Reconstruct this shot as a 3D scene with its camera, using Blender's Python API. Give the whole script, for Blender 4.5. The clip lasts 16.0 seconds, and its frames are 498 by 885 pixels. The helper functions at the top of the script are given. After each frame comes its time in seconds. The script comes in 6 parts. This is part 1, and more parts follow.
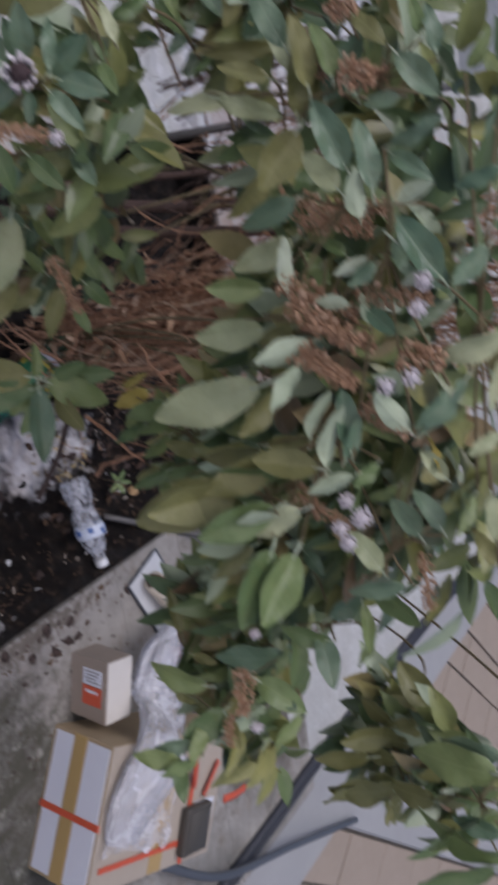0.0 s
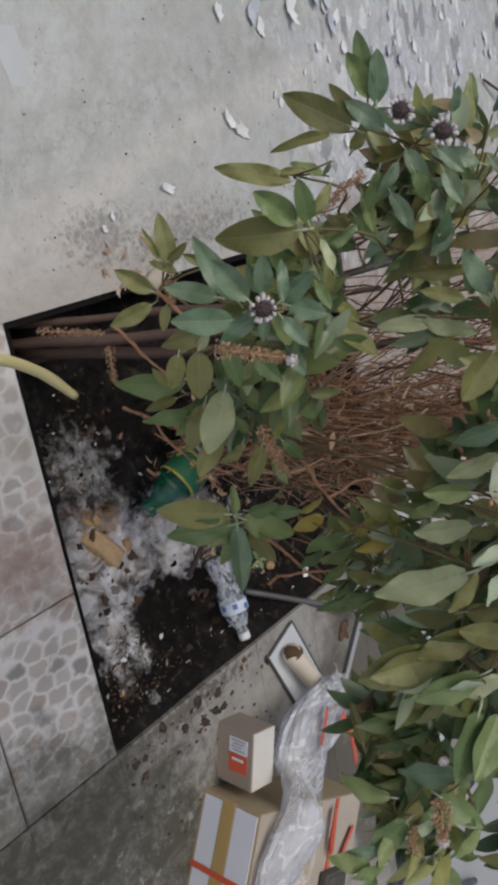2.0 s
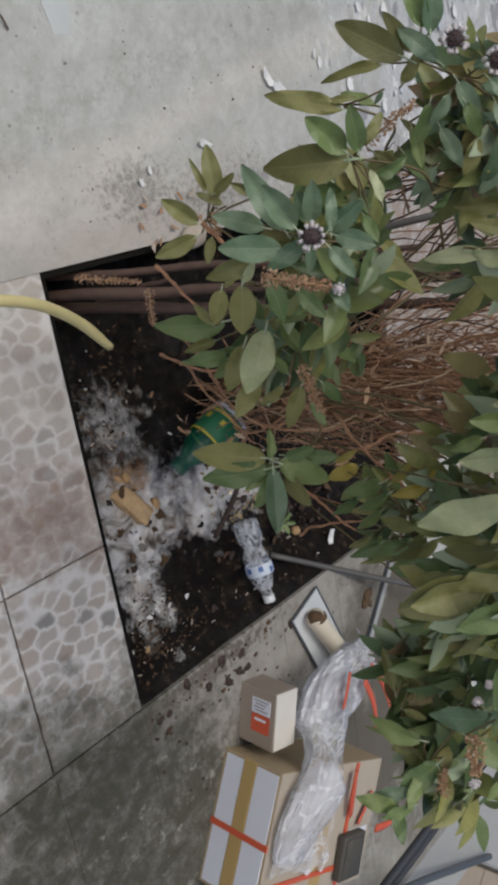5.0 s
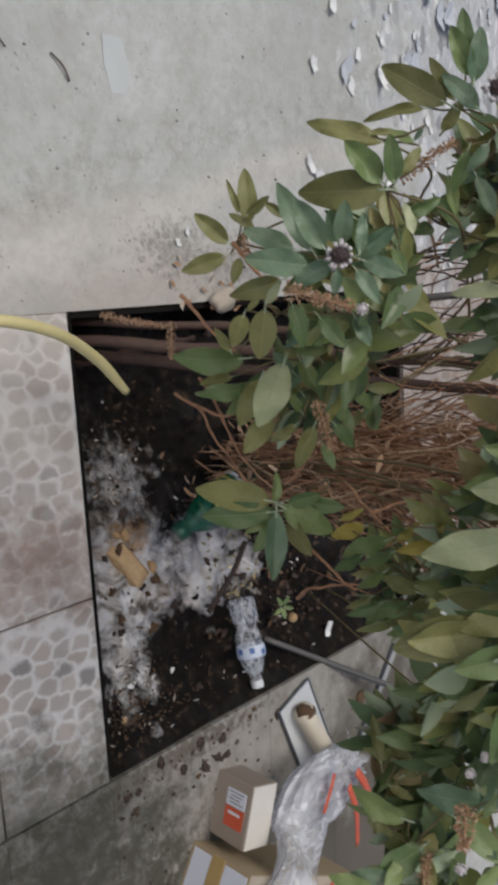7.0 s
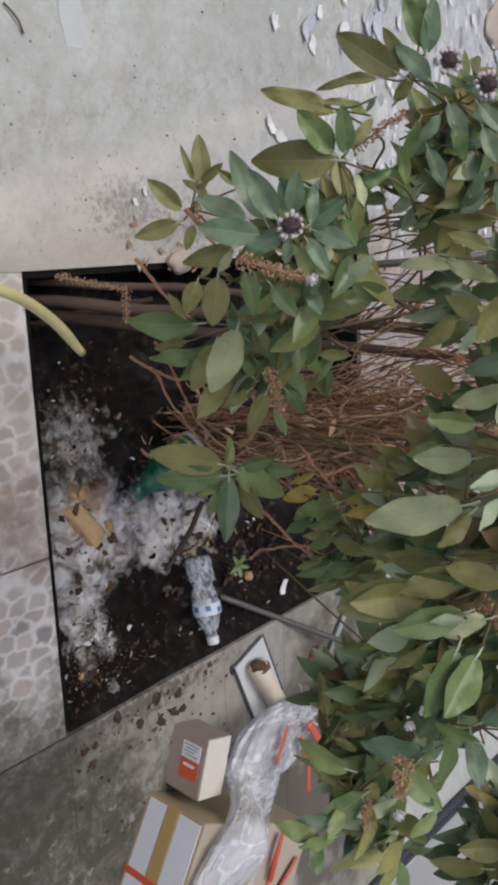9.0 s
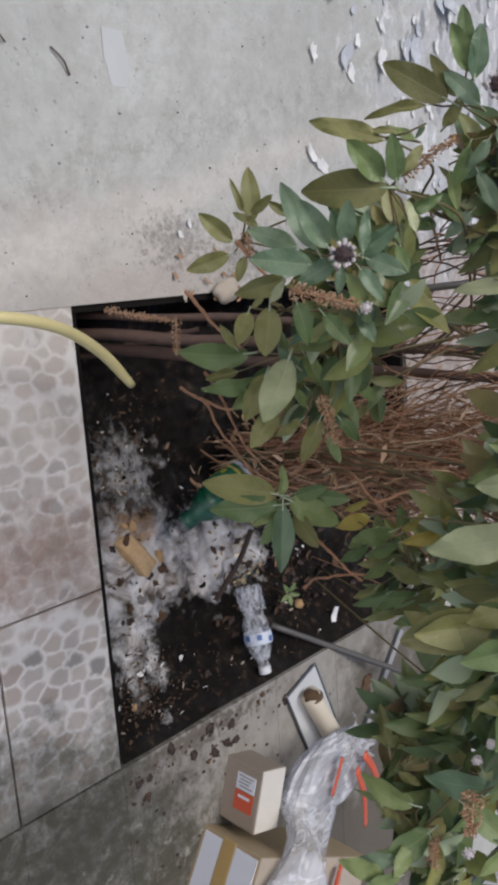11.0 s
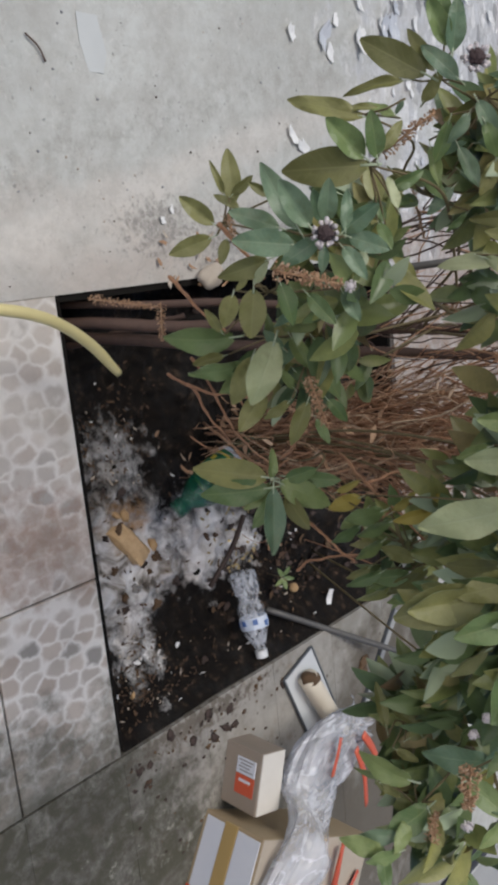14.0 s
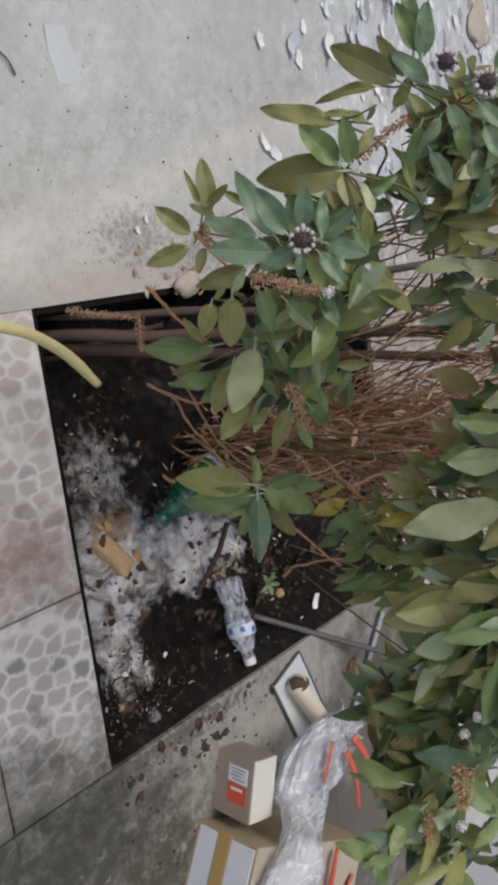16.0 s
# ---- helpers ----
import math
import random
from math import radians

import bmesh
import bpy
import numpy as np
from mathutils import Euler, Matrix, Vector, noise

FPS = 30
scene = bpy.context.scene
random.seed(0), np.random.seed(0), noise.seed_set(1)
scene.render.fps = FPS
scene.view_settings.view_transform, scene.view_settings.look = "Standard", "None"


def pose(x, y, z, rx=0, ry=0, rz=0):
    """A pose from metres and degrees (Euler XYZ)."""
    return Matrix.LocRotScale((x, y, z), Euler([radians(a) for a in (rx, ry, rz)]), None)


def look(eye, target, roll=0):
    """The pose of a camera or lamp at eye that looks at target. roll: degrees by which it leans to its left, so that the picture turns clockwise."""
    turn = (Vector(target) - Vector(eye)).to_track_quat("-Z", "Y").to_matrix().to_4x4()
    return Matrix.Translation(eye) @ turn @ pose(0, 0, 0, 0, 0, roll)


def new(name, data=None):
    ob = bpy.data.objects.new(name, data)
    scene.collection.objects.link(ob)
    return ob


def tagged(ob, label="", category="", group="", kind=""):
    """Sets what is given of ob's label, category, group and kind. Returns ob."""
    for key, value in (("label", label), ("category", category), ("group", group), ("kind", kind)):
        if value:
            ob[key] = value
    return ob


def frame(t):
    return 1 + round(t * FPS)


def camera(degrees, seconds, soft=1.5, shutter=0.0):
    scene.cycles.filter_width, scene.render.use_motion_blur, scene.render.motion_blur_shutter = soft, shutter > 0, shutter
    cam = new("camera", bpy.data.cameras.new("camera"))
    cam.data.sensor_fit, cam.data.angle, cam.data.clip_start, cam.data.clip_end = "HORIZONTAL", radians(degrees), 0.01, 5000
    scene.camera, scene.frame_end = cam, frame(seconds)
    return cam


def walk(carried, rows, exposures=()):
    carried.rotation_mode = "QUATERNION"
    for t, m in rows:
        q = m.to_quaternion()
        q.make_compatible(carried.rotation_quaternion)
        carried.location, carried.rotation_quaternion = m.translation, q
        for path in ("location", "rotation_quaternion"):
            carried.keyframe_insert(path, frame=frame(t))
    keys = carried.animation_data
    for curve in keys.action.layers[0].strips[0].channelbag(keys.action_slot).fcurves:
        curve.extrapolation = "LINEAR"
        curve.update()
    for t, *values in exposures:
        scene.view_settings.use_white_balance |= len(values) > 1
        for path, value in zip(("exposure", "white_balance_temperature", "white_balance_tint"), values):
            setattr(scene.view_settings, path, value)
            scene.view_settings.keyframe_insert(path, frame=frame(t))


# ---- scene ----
cam = camera(33.4, 16.0, soft=3.9, shutter=0.5)
PATH = [
    (0, (0.002, -0.656, 1.213), (0.715, 0.844, 0.098), 96.9),
    (0.5, (-0.066, -0.658, 1.198), (0.576, 0.768, -0.05), 97.5),
    (1, (-0.116, -0.7, 1.2), (0.565, 0.714, -0.04), 97.9),
    (1.5, (-0.164, -0.731, 1.197), (0.445, 0.729, -0.026), 99.2),
    (2, (-0.17, -0.758, 1.19), (0.451, 0.637, -0.103), 95.9),
    (2.5, (-0.164, -0.779, 1.199), (0.506, 0.617, -0.067), 97.7),
    (3, (-0.156, -0.779, 1.179), (0.562, 0.577, -0.105), 98.6),
    (5.5, (-0.1, -0.799, 1.179), (0.479, 0.547, -0.182), 97.9),
    (6, (-0.046, -0.81, 1.176), (0.336, 0.571, -0.219), 96.6),
    (6.5, (-0.043, -0.79, 1.159), (0.185, 0.554, -0.305), 95.4),
    (7, (-0.034, -0.79, 1.174), (0.347, 0.613, -0.2), 97.6),
    (7.5, (-0.037, -0.788, 1.173), (0.367, 0.633, -0.176), 98.3),
    (8, (-0.038, -0.787, 1.179), (0.419, 0.645, -0.14), 99.7),
    (8.5, (-0.044, -0.791, 1.187), (0.442, 0.65, -0.113), 100.6),
    (9, (-0.045, -0.793, 1.191), (0.439, 0.653, -0.103), 100.3),
    (9.5, (-0.045, -0.795, 1.186), (0.41, 0.628, -0.143), 98.7),
    (10, (-0.052, -0.799, 1.178), (0.359, 0.599, -0.191), 97.6),
    (12.5, (-0.045, -0.798, 1.178), (0.398, 0.583, -0.2), 98.7),
    (13, (-0.045, -0.802, 1.181), (0.423, 0.6, -0.167), 98.9),
    (13.5, (-0.044, -0.802, 1.182), (0.427, 0.595, -0.169), 98.8),
    (14, (-0.045, -0.796, 1.179), (0.407, 0.602, -0.177), 96.9),
    (14.5, (-0.048, -0.793, 1.177), (0.395, 0.608, -0.179), 96.3),
    (15, (-0.049, -0.794, 1.179), (0.403, 0.646, -0.133), 94.9),
    (15.5, (-0.047, -0.798, 1.179), (0.41, 0.638, -0.136), 94.9),
    (16, (-0.047, -0.798, 1.177), (0.396, 0.636, -0.145), 94.6),
]
EXPOSURES = [(0.0, -0.29, 5950, 20), (0.6, -0.29, 6250, 17), (1.5, -0.25, 6400, 11), (3.0, -0.22, 6420, 9), (5.5, -0.18, 6450, 8), (7.0, -0.16, 6470, 9), (8.5, -0.05, 6450, 10), (10.0, 0.0, 6350, 12), (13.0, 0.0, 6380, 10), (16.0, -0.01, 6420, 9)]
walk(cam, [(t, look(eye, target, roll)) for t, eye, target, roll in PATH], EXPOSURES)

# ---- light ----
world = bpy.data.worlds.new("sky")
scene.world = world
world.use_nodes = True
wn = world.node_tree.nodes
sky = wn.new("ShaderNodeTexSky")
sky.sky_type = "NISHITA"
sky.sun_disc = False
sky.sun_elevation, sky.sun_rotation = radians(52), radians(200)
sky.dust_density = 3.0
world.node_tree.links.new(sky.outputs[0], wn["Background"].inputs[0])
wn["Background"].inputs[1].default_value = 0.10
sun_data = bpy.data.lights.new("sun", "SUN")
sun_data.energy, sun_data.angle, sun_data.color = 2.05, radians(32), (1.0, 0.95, 0.87)
sun = new("sun", sun_data)
sun.matrix_world = look((-2.5, 1.2, 6), (0.3, 0.3, 0))

# ---- materials ----
def rgba(c):
    return (c[0], c[1], c[2], 1.0)


class Mat:
    """A small builder of node materials in object coordinates."""

    def __init__(self, name, rough=0.8, metal=0.0):
        self.m = bpy.data.materials.new(name)
        self.m.use_nodes = True
        self.t = self.m.node_tree
        self.b = self.t.nodes["Principled BSDF"]
        self.b.inputs["Roughness"].default_value = rough
        self.b.inputs["Metallic"].default_value = metal
        self.coord = self.t.nodes.new("ShaderNodeTexCoord").outputs["Object"]

    def node(self, kind, ins=(), **props):
        n = self.t.nodes.new(kind)
        for k, v in props.items():
            if k == "op":
                n.operation = v
            elif k == "feature":
                n.feature = v
            elif k == "blend":
                n.blend_type = v
        for key, v in dict(ins).items():
            if hasattr(v, "is_linked"):
                self.t.links.new(v, n.inputs[key])
            else:
                n.inputs[key].default_value = v
        return n

    def noise(self, scale, detail=6, rough=0.6, distortion=0.0, coord=None):
        return self.node("ShaderNodeTexNoise", {"Vector": coord or self.coord, "Scale": scale, "Detail": detail, "Roughness": rough, "Distortion": distortion}).outputs["Fac"]

    def ramp(self, fac, stops):
        n = self.t.nodes.new("ShaderNodeValToRGB")
        e = n.color_ramp.elements
        while len(e) < len(stops):
            e.new(0.5)
        for el, (p, c) in zip(e, stops):
            el.position = p
            el.color = rgba(c) if not isinstance(c, (int, float)) else (c, c, c, 1)
        self.t.links.new(fac, n.inputs[0])
        return n.outputs[0]

    def mix(self, fac, a, b, blend="MIX"):
        n = self.t.nodes.new("ShaderNodeMixRGB")
        n.blend_type = blend
        for sock, v in zip(n.inputs, (fac, a, b)):
            if hasattr(v, "is_linked"):
                self.t.links.new(v, sock)
            else:
                sock.default_value = v if isinstance(v, (int, float)) else rgba(v)
        return n.outputs[0]

    def math(self, op, a, b=0.0, clamp=False):
        n = self.t.nodes.new("ShaderNodeMath")
        n.operation, n.use_clamp = op, clamp
        for sock, v in zip(n.inputs, (a, b)):
            if hasattr(v, "is_linked"):
                self.t.links.new(v, sock)
            else:
                sock.default_value = v
        return n.outputs[0]

    def spot(self, centre, radius, wobble=0.5, scale=9.0):
        """1 in the middle of a stain, falling to 0 at its ragged edge."""
        v = self.t.nodes.new("ShaderNodeVectorMath")
        v.operation = "SUBTRACT"
        self.t.links.new(self.coord, v.inputs[0])
        v.inputs[1].default_value = centre
        s = self.t.nodes.new("ShaderNodeVectorMath")
        s.operation = "DIVIDE"
        self.t.links.new(v.outputs[0], s.inputs[0])
        s.inputs[1].default_value = radius
        ln = self.t.nodes.new("ShaderNodeVectorMath")
        ln.operation = "LENGTH"
        self.t.links.new(s.outputs[0], ln.inputs[0])
        n = self.noise(scale, 7, 0.65)
        d = self.math("ADD", ln.outputs["Value"], self.math("MULTIPLY", self.math("SUBTRACT", n, 0.5), wobble * 3))
        return self.math("SUBTRACT", 1.0, d, True)

    def random(self):
        return self.t.nodes.new("ShaderNodeObjectInfo").outputs["Random"]

    def island(self):
        return self.t.nodes.new("ShaderNodeNewGeometry").outputs["Random Per Island"]

    def color(self, c):
        if hasattr(c, "is_linked"):
            self.t.links.new(c, self.b.inputs["Base Color"])
        else:
            self.b.inputs["Base Color"].default_value = rgba(c)
        return self

    def bump(self, h, strength=0.4, dist=0.01):
        n = self.t.nodes.new("ShaderNodeBump")
        n.inputs["Strength"].default_value, n.inputs["Distance"].default_value = strength, dist
        self.t.links.new(h, n.inputs["Height"])
        self.t.links.new(n.outputs[0], self.b.inputs["Normal"])
        return self

    def rough(self, r):
        self.t.links.new(r, self.b.inputs["Roughness"])
        return self


def simple(name, dark, light, scale=20, rough=0.7, bump=0.2, metal=0.0, dist=0.004, detail=7):
    """A surface with two tones of grain, larger stains and fine relief."""
    m = Mat(name, rough, metal)
    g = m.noise(scale, detail, 0.65)
    big = m.noise(scale * 0.15, 4, 0.5)
    c = m.mix(m.math("MULTIPLY", m.math("ADD", g, big), 0.5), dark, light)
    m.color(c).bump(g, bump, dist)
    return m.m


# light cement screed with dirt, specks and a bluish coat of old paint farther in
m = Mat("cement_screed", 0.88)
fine = m.noise(140, 8, 0.7)
mid = m.noise(14, 8, 0.65)
large = m.noise(2.2, 5, 0.5)
base = m.mix(m.ramp(large, [(0.3, 0.0), (0.7, 1.0)]), (0.43, 0.44, 0.42), (0.55, 0.565, 0.545))
base = m.mix(m.math("MULTIPLY", m.ramp(mid, [(0.42, 0.0), (0.7, 1.0)]), 0.45), base, (0.36, 0.34, 0.315))
warm = m.spot((-0.02, 0.15, 0), (0.20, 0.6, 0.5), 0.6, 9)
base = m.mix(m.math("MULTIPLY", warm, 0.7), base, (0.52, 0.45, 0.40))
across = m.node("ShaderNodeSeparateXYZ", {0: m.coord})
band = m.math("ADD", m.math("ADD", across.outputs[0], m.math("MULTIPLY", across.outputs[1], 0.265)), m.math("MULTIPLY", m.math("SUBTRACT", m.noise(6, 5, 0.6), 0.5), 0.10))
trowel = m.ramp(m.math("ABSOLUTE", m.math("ADD", band, 0.112)), [(0.015, 1.0), (0.05, 0.0)])
base = m.mix(m.math("MULTIPLY", trowel, 0.6), base, (0.60, 0.57, 0.53))
soot = m.ramp(m.math("ABSOLUTE", m.math("ADD", band, 0.215)), [(0.0, 1.0), (0.075, 0.0)])
base = m.mix(m.math("MULTIPLY", m.math("MULTIPLY", soot, m.ramp(m.noise(26, 8, 0.75), [(0.46, 0.0), (0.62, 1.0)])), 0.55), base, (0.24, 0.225, 0.20))
stretched = m.node("ShaderNodeVectorMath", {0: m.coord, 1: (0.5, 1.0, 1.0)}, op="MULTIPLY").outputs[0]
strip = m.noise(34, 8, 0.7, 0.6, stretched)
warp = m.node("ShaderNodeVectorMath", {0: stretched, 1: m.node("ShaderNodeVectorMath", {0: m.node("ShaderNodeTexNoise", {"Vector": m.coord, "Scale": 30.0, "Detail": 3.0}).outputs["Color"], 1: (0.02, 0.02, 0.02)}, op="MULTIPLY").outputs[0]}, op="ADD").outputs[0]
cells = m.node("ShaderNodeTexVoronoi", {"Vector": warp, "Scale": 46.0})
crack = m.node("ShaderNodeTexVoronoi", {"Vector": warp, "Scale": 46.0}, feature="DISTANCE_TO_EDGE").outputs["Distance"]
pick = m.node("ShaderNodeSeparateColor", {0: cells.outputs["Color"]}).outputs[0]
flaky = m.mix(m.ramp(strip, [(0.38, 0.0), (0.62, 1.0)]), (0.42, 0.435, 0.46), (0.60, 0.61, 0.63))
flaky = m.mix(m.ramp(pick, [(0.83, 0.0), (0.86, 0.85)]), flaky, (0.76, 0.765, 0.775))
flaky = m.mix(m.ramp(pick, [(0.10, 0.75), (0.15, 0.0)]), flaky, (0.17, 0.175, 0.19))
flaky = m.mix(m.math("MULTIPLY", m.ramp(crack, [(0.0, 1.0), (0.05, 0.0)]), m.ramp(strip, [(0.42, 0.0), (0.6, 0.8)])), flaky, (0.16, 0.165, 0.18))
blue = m.math("MAXIMUM", m.spot((-0.62, 1.45, 0), (0.62, 0.66, 1), 0.75, 11), m.spot((0.0, 1.20, 0), (0.42, 0.5, 1), 0.7, 11))
base = m.mix(m.ramp(blue, [(0.02, 0.0), (0.5, 0.9)]), base, flaky)
dirt = m.math("MAXIMUM", m.spot((-0.1, 0.24, 0), (0.055, 0.11, 0.5), 1.3, 75), m.math("MULTIPLY", m.spot((-0.07, 0.45, 0), (0.08, 0.22, 0.5), 1.3, 70), 0.7))
base = m.mix(m.math("MULTIPLY", m.ramp(dirt, [(0.05, 0.0), (0.6, 0.8)]), m.ramp(m.noise(120, 6, 0.75), [(0.40, 0.25), (0.56, 1.0)])), base, (0.19, 0.18, 0.17))
# brown earth on the rear floor, with the bush's shade painted in
earth_and_shade = m.spot((0.40, 1.45, 0), (0.60, 0.95, 1), 0.5, 8)
base = m.mix(m.math("MULTIPLY", m.ramp(earth_and_shade, [(0.02, 0.0), (0.4, 1.0)]), m.ramp(m.noise(30, 8, 0.7), [(0.36, 1.0), (0.66, 0.45)])), base, (0.30, 0.215, 0.165))
speck = m.node("ShaderNodeTexVoronoi", {"Vector": m.coord, "Scale": 62.0}).outputs["Distance"]
seedn = m.noise(23, 3, 0.5)
pits = m.math("MULTIPLY", m.ramp(speck, [(0.10, 1.0), (0.20, 0.0)]), m.ramp(seedn, [(0.53, 0.0), (0.6, 1.0)]))
base = m.mix(m.math("MULTIPLY", pits, 0.35), base, (0.16, 0.15, 0.14))
stipple = m.math("MULTIPLY", m.ramp(m.noise(105, 5, 0.8), [(0.60, 0.0), (0.68, 1.0)]), m.ramp(m.noise(7, 6, 0.7), [(0.44, 0.0), (0.60, 1.0)]))
base = m.mix(m.math("MULTIPLY", stipple, 0.7), base, (0.19, 0.185, 0.175))
mott = m.noise(38, 9, 0.75)
base = m.mix(m.math("MULTIPLY", m.ramp(mott, [(0.42, 1.0), (0.56, 0.0)]), 0.24), base, (0.31, 0.295, 0.27))
base = m.mix(m.math("MULTIPLY", m.ramp(m.noise(90, 6, 0.7), [(0.58, 0.0), (0.70, 1.0)]), 0.4), base, (0.66, 0.645, 0.62))
scratch = m.noise(55, 8, 0.8, 0.3)
base = m.mix(m.math("MULTIPLY", m.ramp(scratch, [(0.56, 0.0), (0.7, 1.0)]), 0.55), base, (0.25, 0.235, 0.22))
base = m.mix(m.math("MULTIPLY", m.ramp(m.noise(5.5, 7, 0.7), [(0.5, 0.0), (0.66, 1.0)]), 0.3), base, (0.30, 0.285, 0.26))
m.color(base).bump(m.math("ADD", m.math("MULTIPLY", fine, 0.4), m.math("ADD", mid, m.math("MULTIPLY", pits, -0.8))), 0.5, 0.006)
CEMENT = m.m

# printed pebble tile, worn and stained
m = Mat("pebble_tile", 0.5)
wob = m.node("ShaderNodeVectorMath", {0: m.node("ShaderNodeTexNoise", {"Vector": m.coord, "Scale": 42.0, "Detail": 2.0}).outputs["Color"], 1: (0.016, 0.016, 0.016)}, op="MULTIPLY").outputs[0]
sc = m.node("ShaderNodeVectorMath", {0: m.node("ShaderNodeVectorMath", {0: m.coord, 1: wob}, op="ADD").outputs[0], 1: (1.0, 0.74, 1.0)}, op="MULTIPLY").outputs[0]
edge = m.node("ShaderNodeTexVoronoi", {"Vector": sc, "Scale": 32.0, "Randomness": 0.75}, feature="DISTANCE_TO_EDGE").outputs["Distance"]
cell = m.node("ShaderNodeTexVoronoi", {"Vector": sc, "Scale": 32.0, "Randomness": 0.75})
hue = m.node("ShaderNodeSeparateColor", {0: cell.outputs["Color"]})
stone = m.ramp(hue.outputs[0], [(0.0, (0.38, 0.315, 0.27)), (0.3, (0.50, 0.435, 0.38)), (0.55, (0.43, 0.395, 0.36)), (0.8, (0.55, 0.49, 0.435)), (0.9, (0.29, 0.27, 0.25)), (1.0, (0.22, 0.21, 0.20))])
grain = m.noise(120, 6, 0.7)
big = m.noise(7, 6, 0.6)
stone = m.mix(m.math("MULTIPLY", grain, 0.35), stone, (0.5, 0.46, 0.41))
line = m.ramp(m.math("MAXIMUM", m.math("SUBTRACT", 0.17, edge), m.math("MULTIPLY", m.math("SUBTRACT", cell.outputs["Distance"], 0.42), 0.55)), [(0.02, 0.0), (0.15, 0.9)])
col = m.mix(line, stone, (0.74, 0.715, 0.68))
fade = m.ramp(m.noise(3.2, 6, 0.6), [(0.42, 0.08), (0.62, 0.55)])
deep = m.ramp(m.node("ShaderNodeSeparateXYZ", {0: m.coord}).outputs[0], [(0.46, 0.45), (0.54, 0.05)])
col = m.mix(m.math("MULTIPLY", fade, m.math("MULTIPLY", deep, 2.0)), col, (0.61, 0.565, 0.52))
rust = m.math("MAXIMUM", m.spot((0.40, -0.10, 0), (0.11, 0.22, 1), 1.0, 34), m.math("MULTIPLY", m.spot((0.5, -0.02, 0), (0.035, 0.05, 1), 0.5, 30), 1.0))
col = m.mix(m.math("MULTIPLY", rust, 0.65, True), col, (0.30, 0.17, 0.11))
grime = m.math("MAXIMUM", m.spot((1.15, -0.24, 0), (0.42, 0.36, 1), 0.45, 7), m.math("MULTIPLY", m.spot((1.0, 0.0, 0), (0.2, 0.3, 1), 0.8, 20), 0.7))
col = m.mix(m.ramp(grime, [(0.03, 0.0), (0.42, 0.92)]), col, (0.052, 0.045, 0.035))
col = m.mix(m.math("MULTIPLY", m.ramp(big, [(0.5, 0.0), (0.72, 1.0)]), 0.35), col, (0.2, 0.18, 0.15))
col = m.mix(m.math("MULTIPLY", m.ramp(m.spot((0.86, -0.20, 0), (0.20, 0.34, 1), 0.8, 9), [(0.0, 0.0), (0.4, 0.85)]), m.ramp(m.noise(24, 8, 0.75), [(0.40, 1.0), (0.62, 0.5)])), col, (0.095, 0.092, 0.068))
m.color(col).bump(m.math("ADD", m.math("MULTIPLY", edge, 1.2), m.math("MULTIPLY", grain, 0.15)), 0.35, 0.004)
m.rough(m.ramp(big, [(0.3, 0.42), (0.7, 0.75)]))
TILE = m.m

# worn cement over the old tiles beside the pit
m = Mat("worn_screed", 0.8)
big = m.noise(5, 8, 0.65)
mid = m.noise(24, 9, 0.72)
col = m.mix(m.ramp(big, [(0.36, 0.0), (0.62, 1.0)]), (0.17, 0.165, 0.145), (0.36, 0.345, 0.315))
col = m.mix(m.math("MULTIPLY", m.ramp(mid, [(0.40, 1.0), (0.58, 0.0)]), 0.55), col, (0.22, 0.205, 0.18))
pale = m.spot((0.98, 0.36, 0), (0.24, 0.46, 1), 0.35, 9)
col = m.mix(m.math("MULTIPLY", m.ramp(pale, [(0.05, 0.0), (0.5, 0.75)]), m.ramp(mid, [(0.38, 0.25), (0.56, 1.0)])), col, (0.345, 0.325, 0.30))
rusty = m.math("MULTIPLY", m.ramp(m.noise(11, 7, 0.7), [(0.54, 0.0), (0.68, 1.0)]), 0.5)
col = m.mix(rusty, col, (0.20, 0.145, 0.10))
grime = m.math("MAXIMUM", m.spot((1.20, -0.12, 0), (0.42, 0.42, 1), 0.5, 8), m.math("MULTIPLY", m.spot((1.45, 0.05, 0), (0.4, 0.3, 1), 0.6, 10), 0.8))
col = m.mix(m.math("MULTIPLY", m.ramp(grime, [(0.0, 0.0), (0.28, 0.92)]), m.ramp(mid, [(0.40, 1.0), (0.60, 0.35)])), col, (0.062, 0.056, 0.045))
spot = m.node("ShaderNodeTexVoronoi", {"Vector": m.coord, "Scale": 48.0}).outputs["Distance"]
col = m.mix(m.math("MULTIPLY", m.math("MULTIPLY", m.ramp(spot, [(0.13, 1.0), (0.26, 0.0)]), m.ramp(m.noise(15, 4, 0.6), [(0.50, 0.0), (0.58, 1.0)])), 0.8), col, (0.075, 0.06, 0.045))
# brown dirt, darkened further to carry the bush's shade on the slab
col = m.mix(m.ramp(m.spot((1.35, 0.95, 0), (0.52, 0.46, 1), 0.6, 9), [(0.0, 0.0), (0.35, 0.88)]), col, (0.10, 0.085, 0.065))
soily = m.spot((0.88, 0.18, 0), (0.04, 0.3, 1), 1.3, 60)
col = m.mix(m.ramp(soily, [(0.2, 0.0), (0.7, 0.8)]), col, (0.10, 0.08, 0.06))
mould = m.math("MULTIPLY", m.ramp(m.math("MAXIMUM", m.spot((1.24, 0.0, 0), (0.36, 0.40, 1), 0.5, 9), m.spot((0.98, -0.20, 0), (0.32, 0.32, 1), 0.4, 9)), [(0.0, 0.0), (0.3, 1.0)]), m.ramp(m.noise(19, 9, 0.75, 0.4), [(0.44, 1.0), (0.60, 0.12)]))
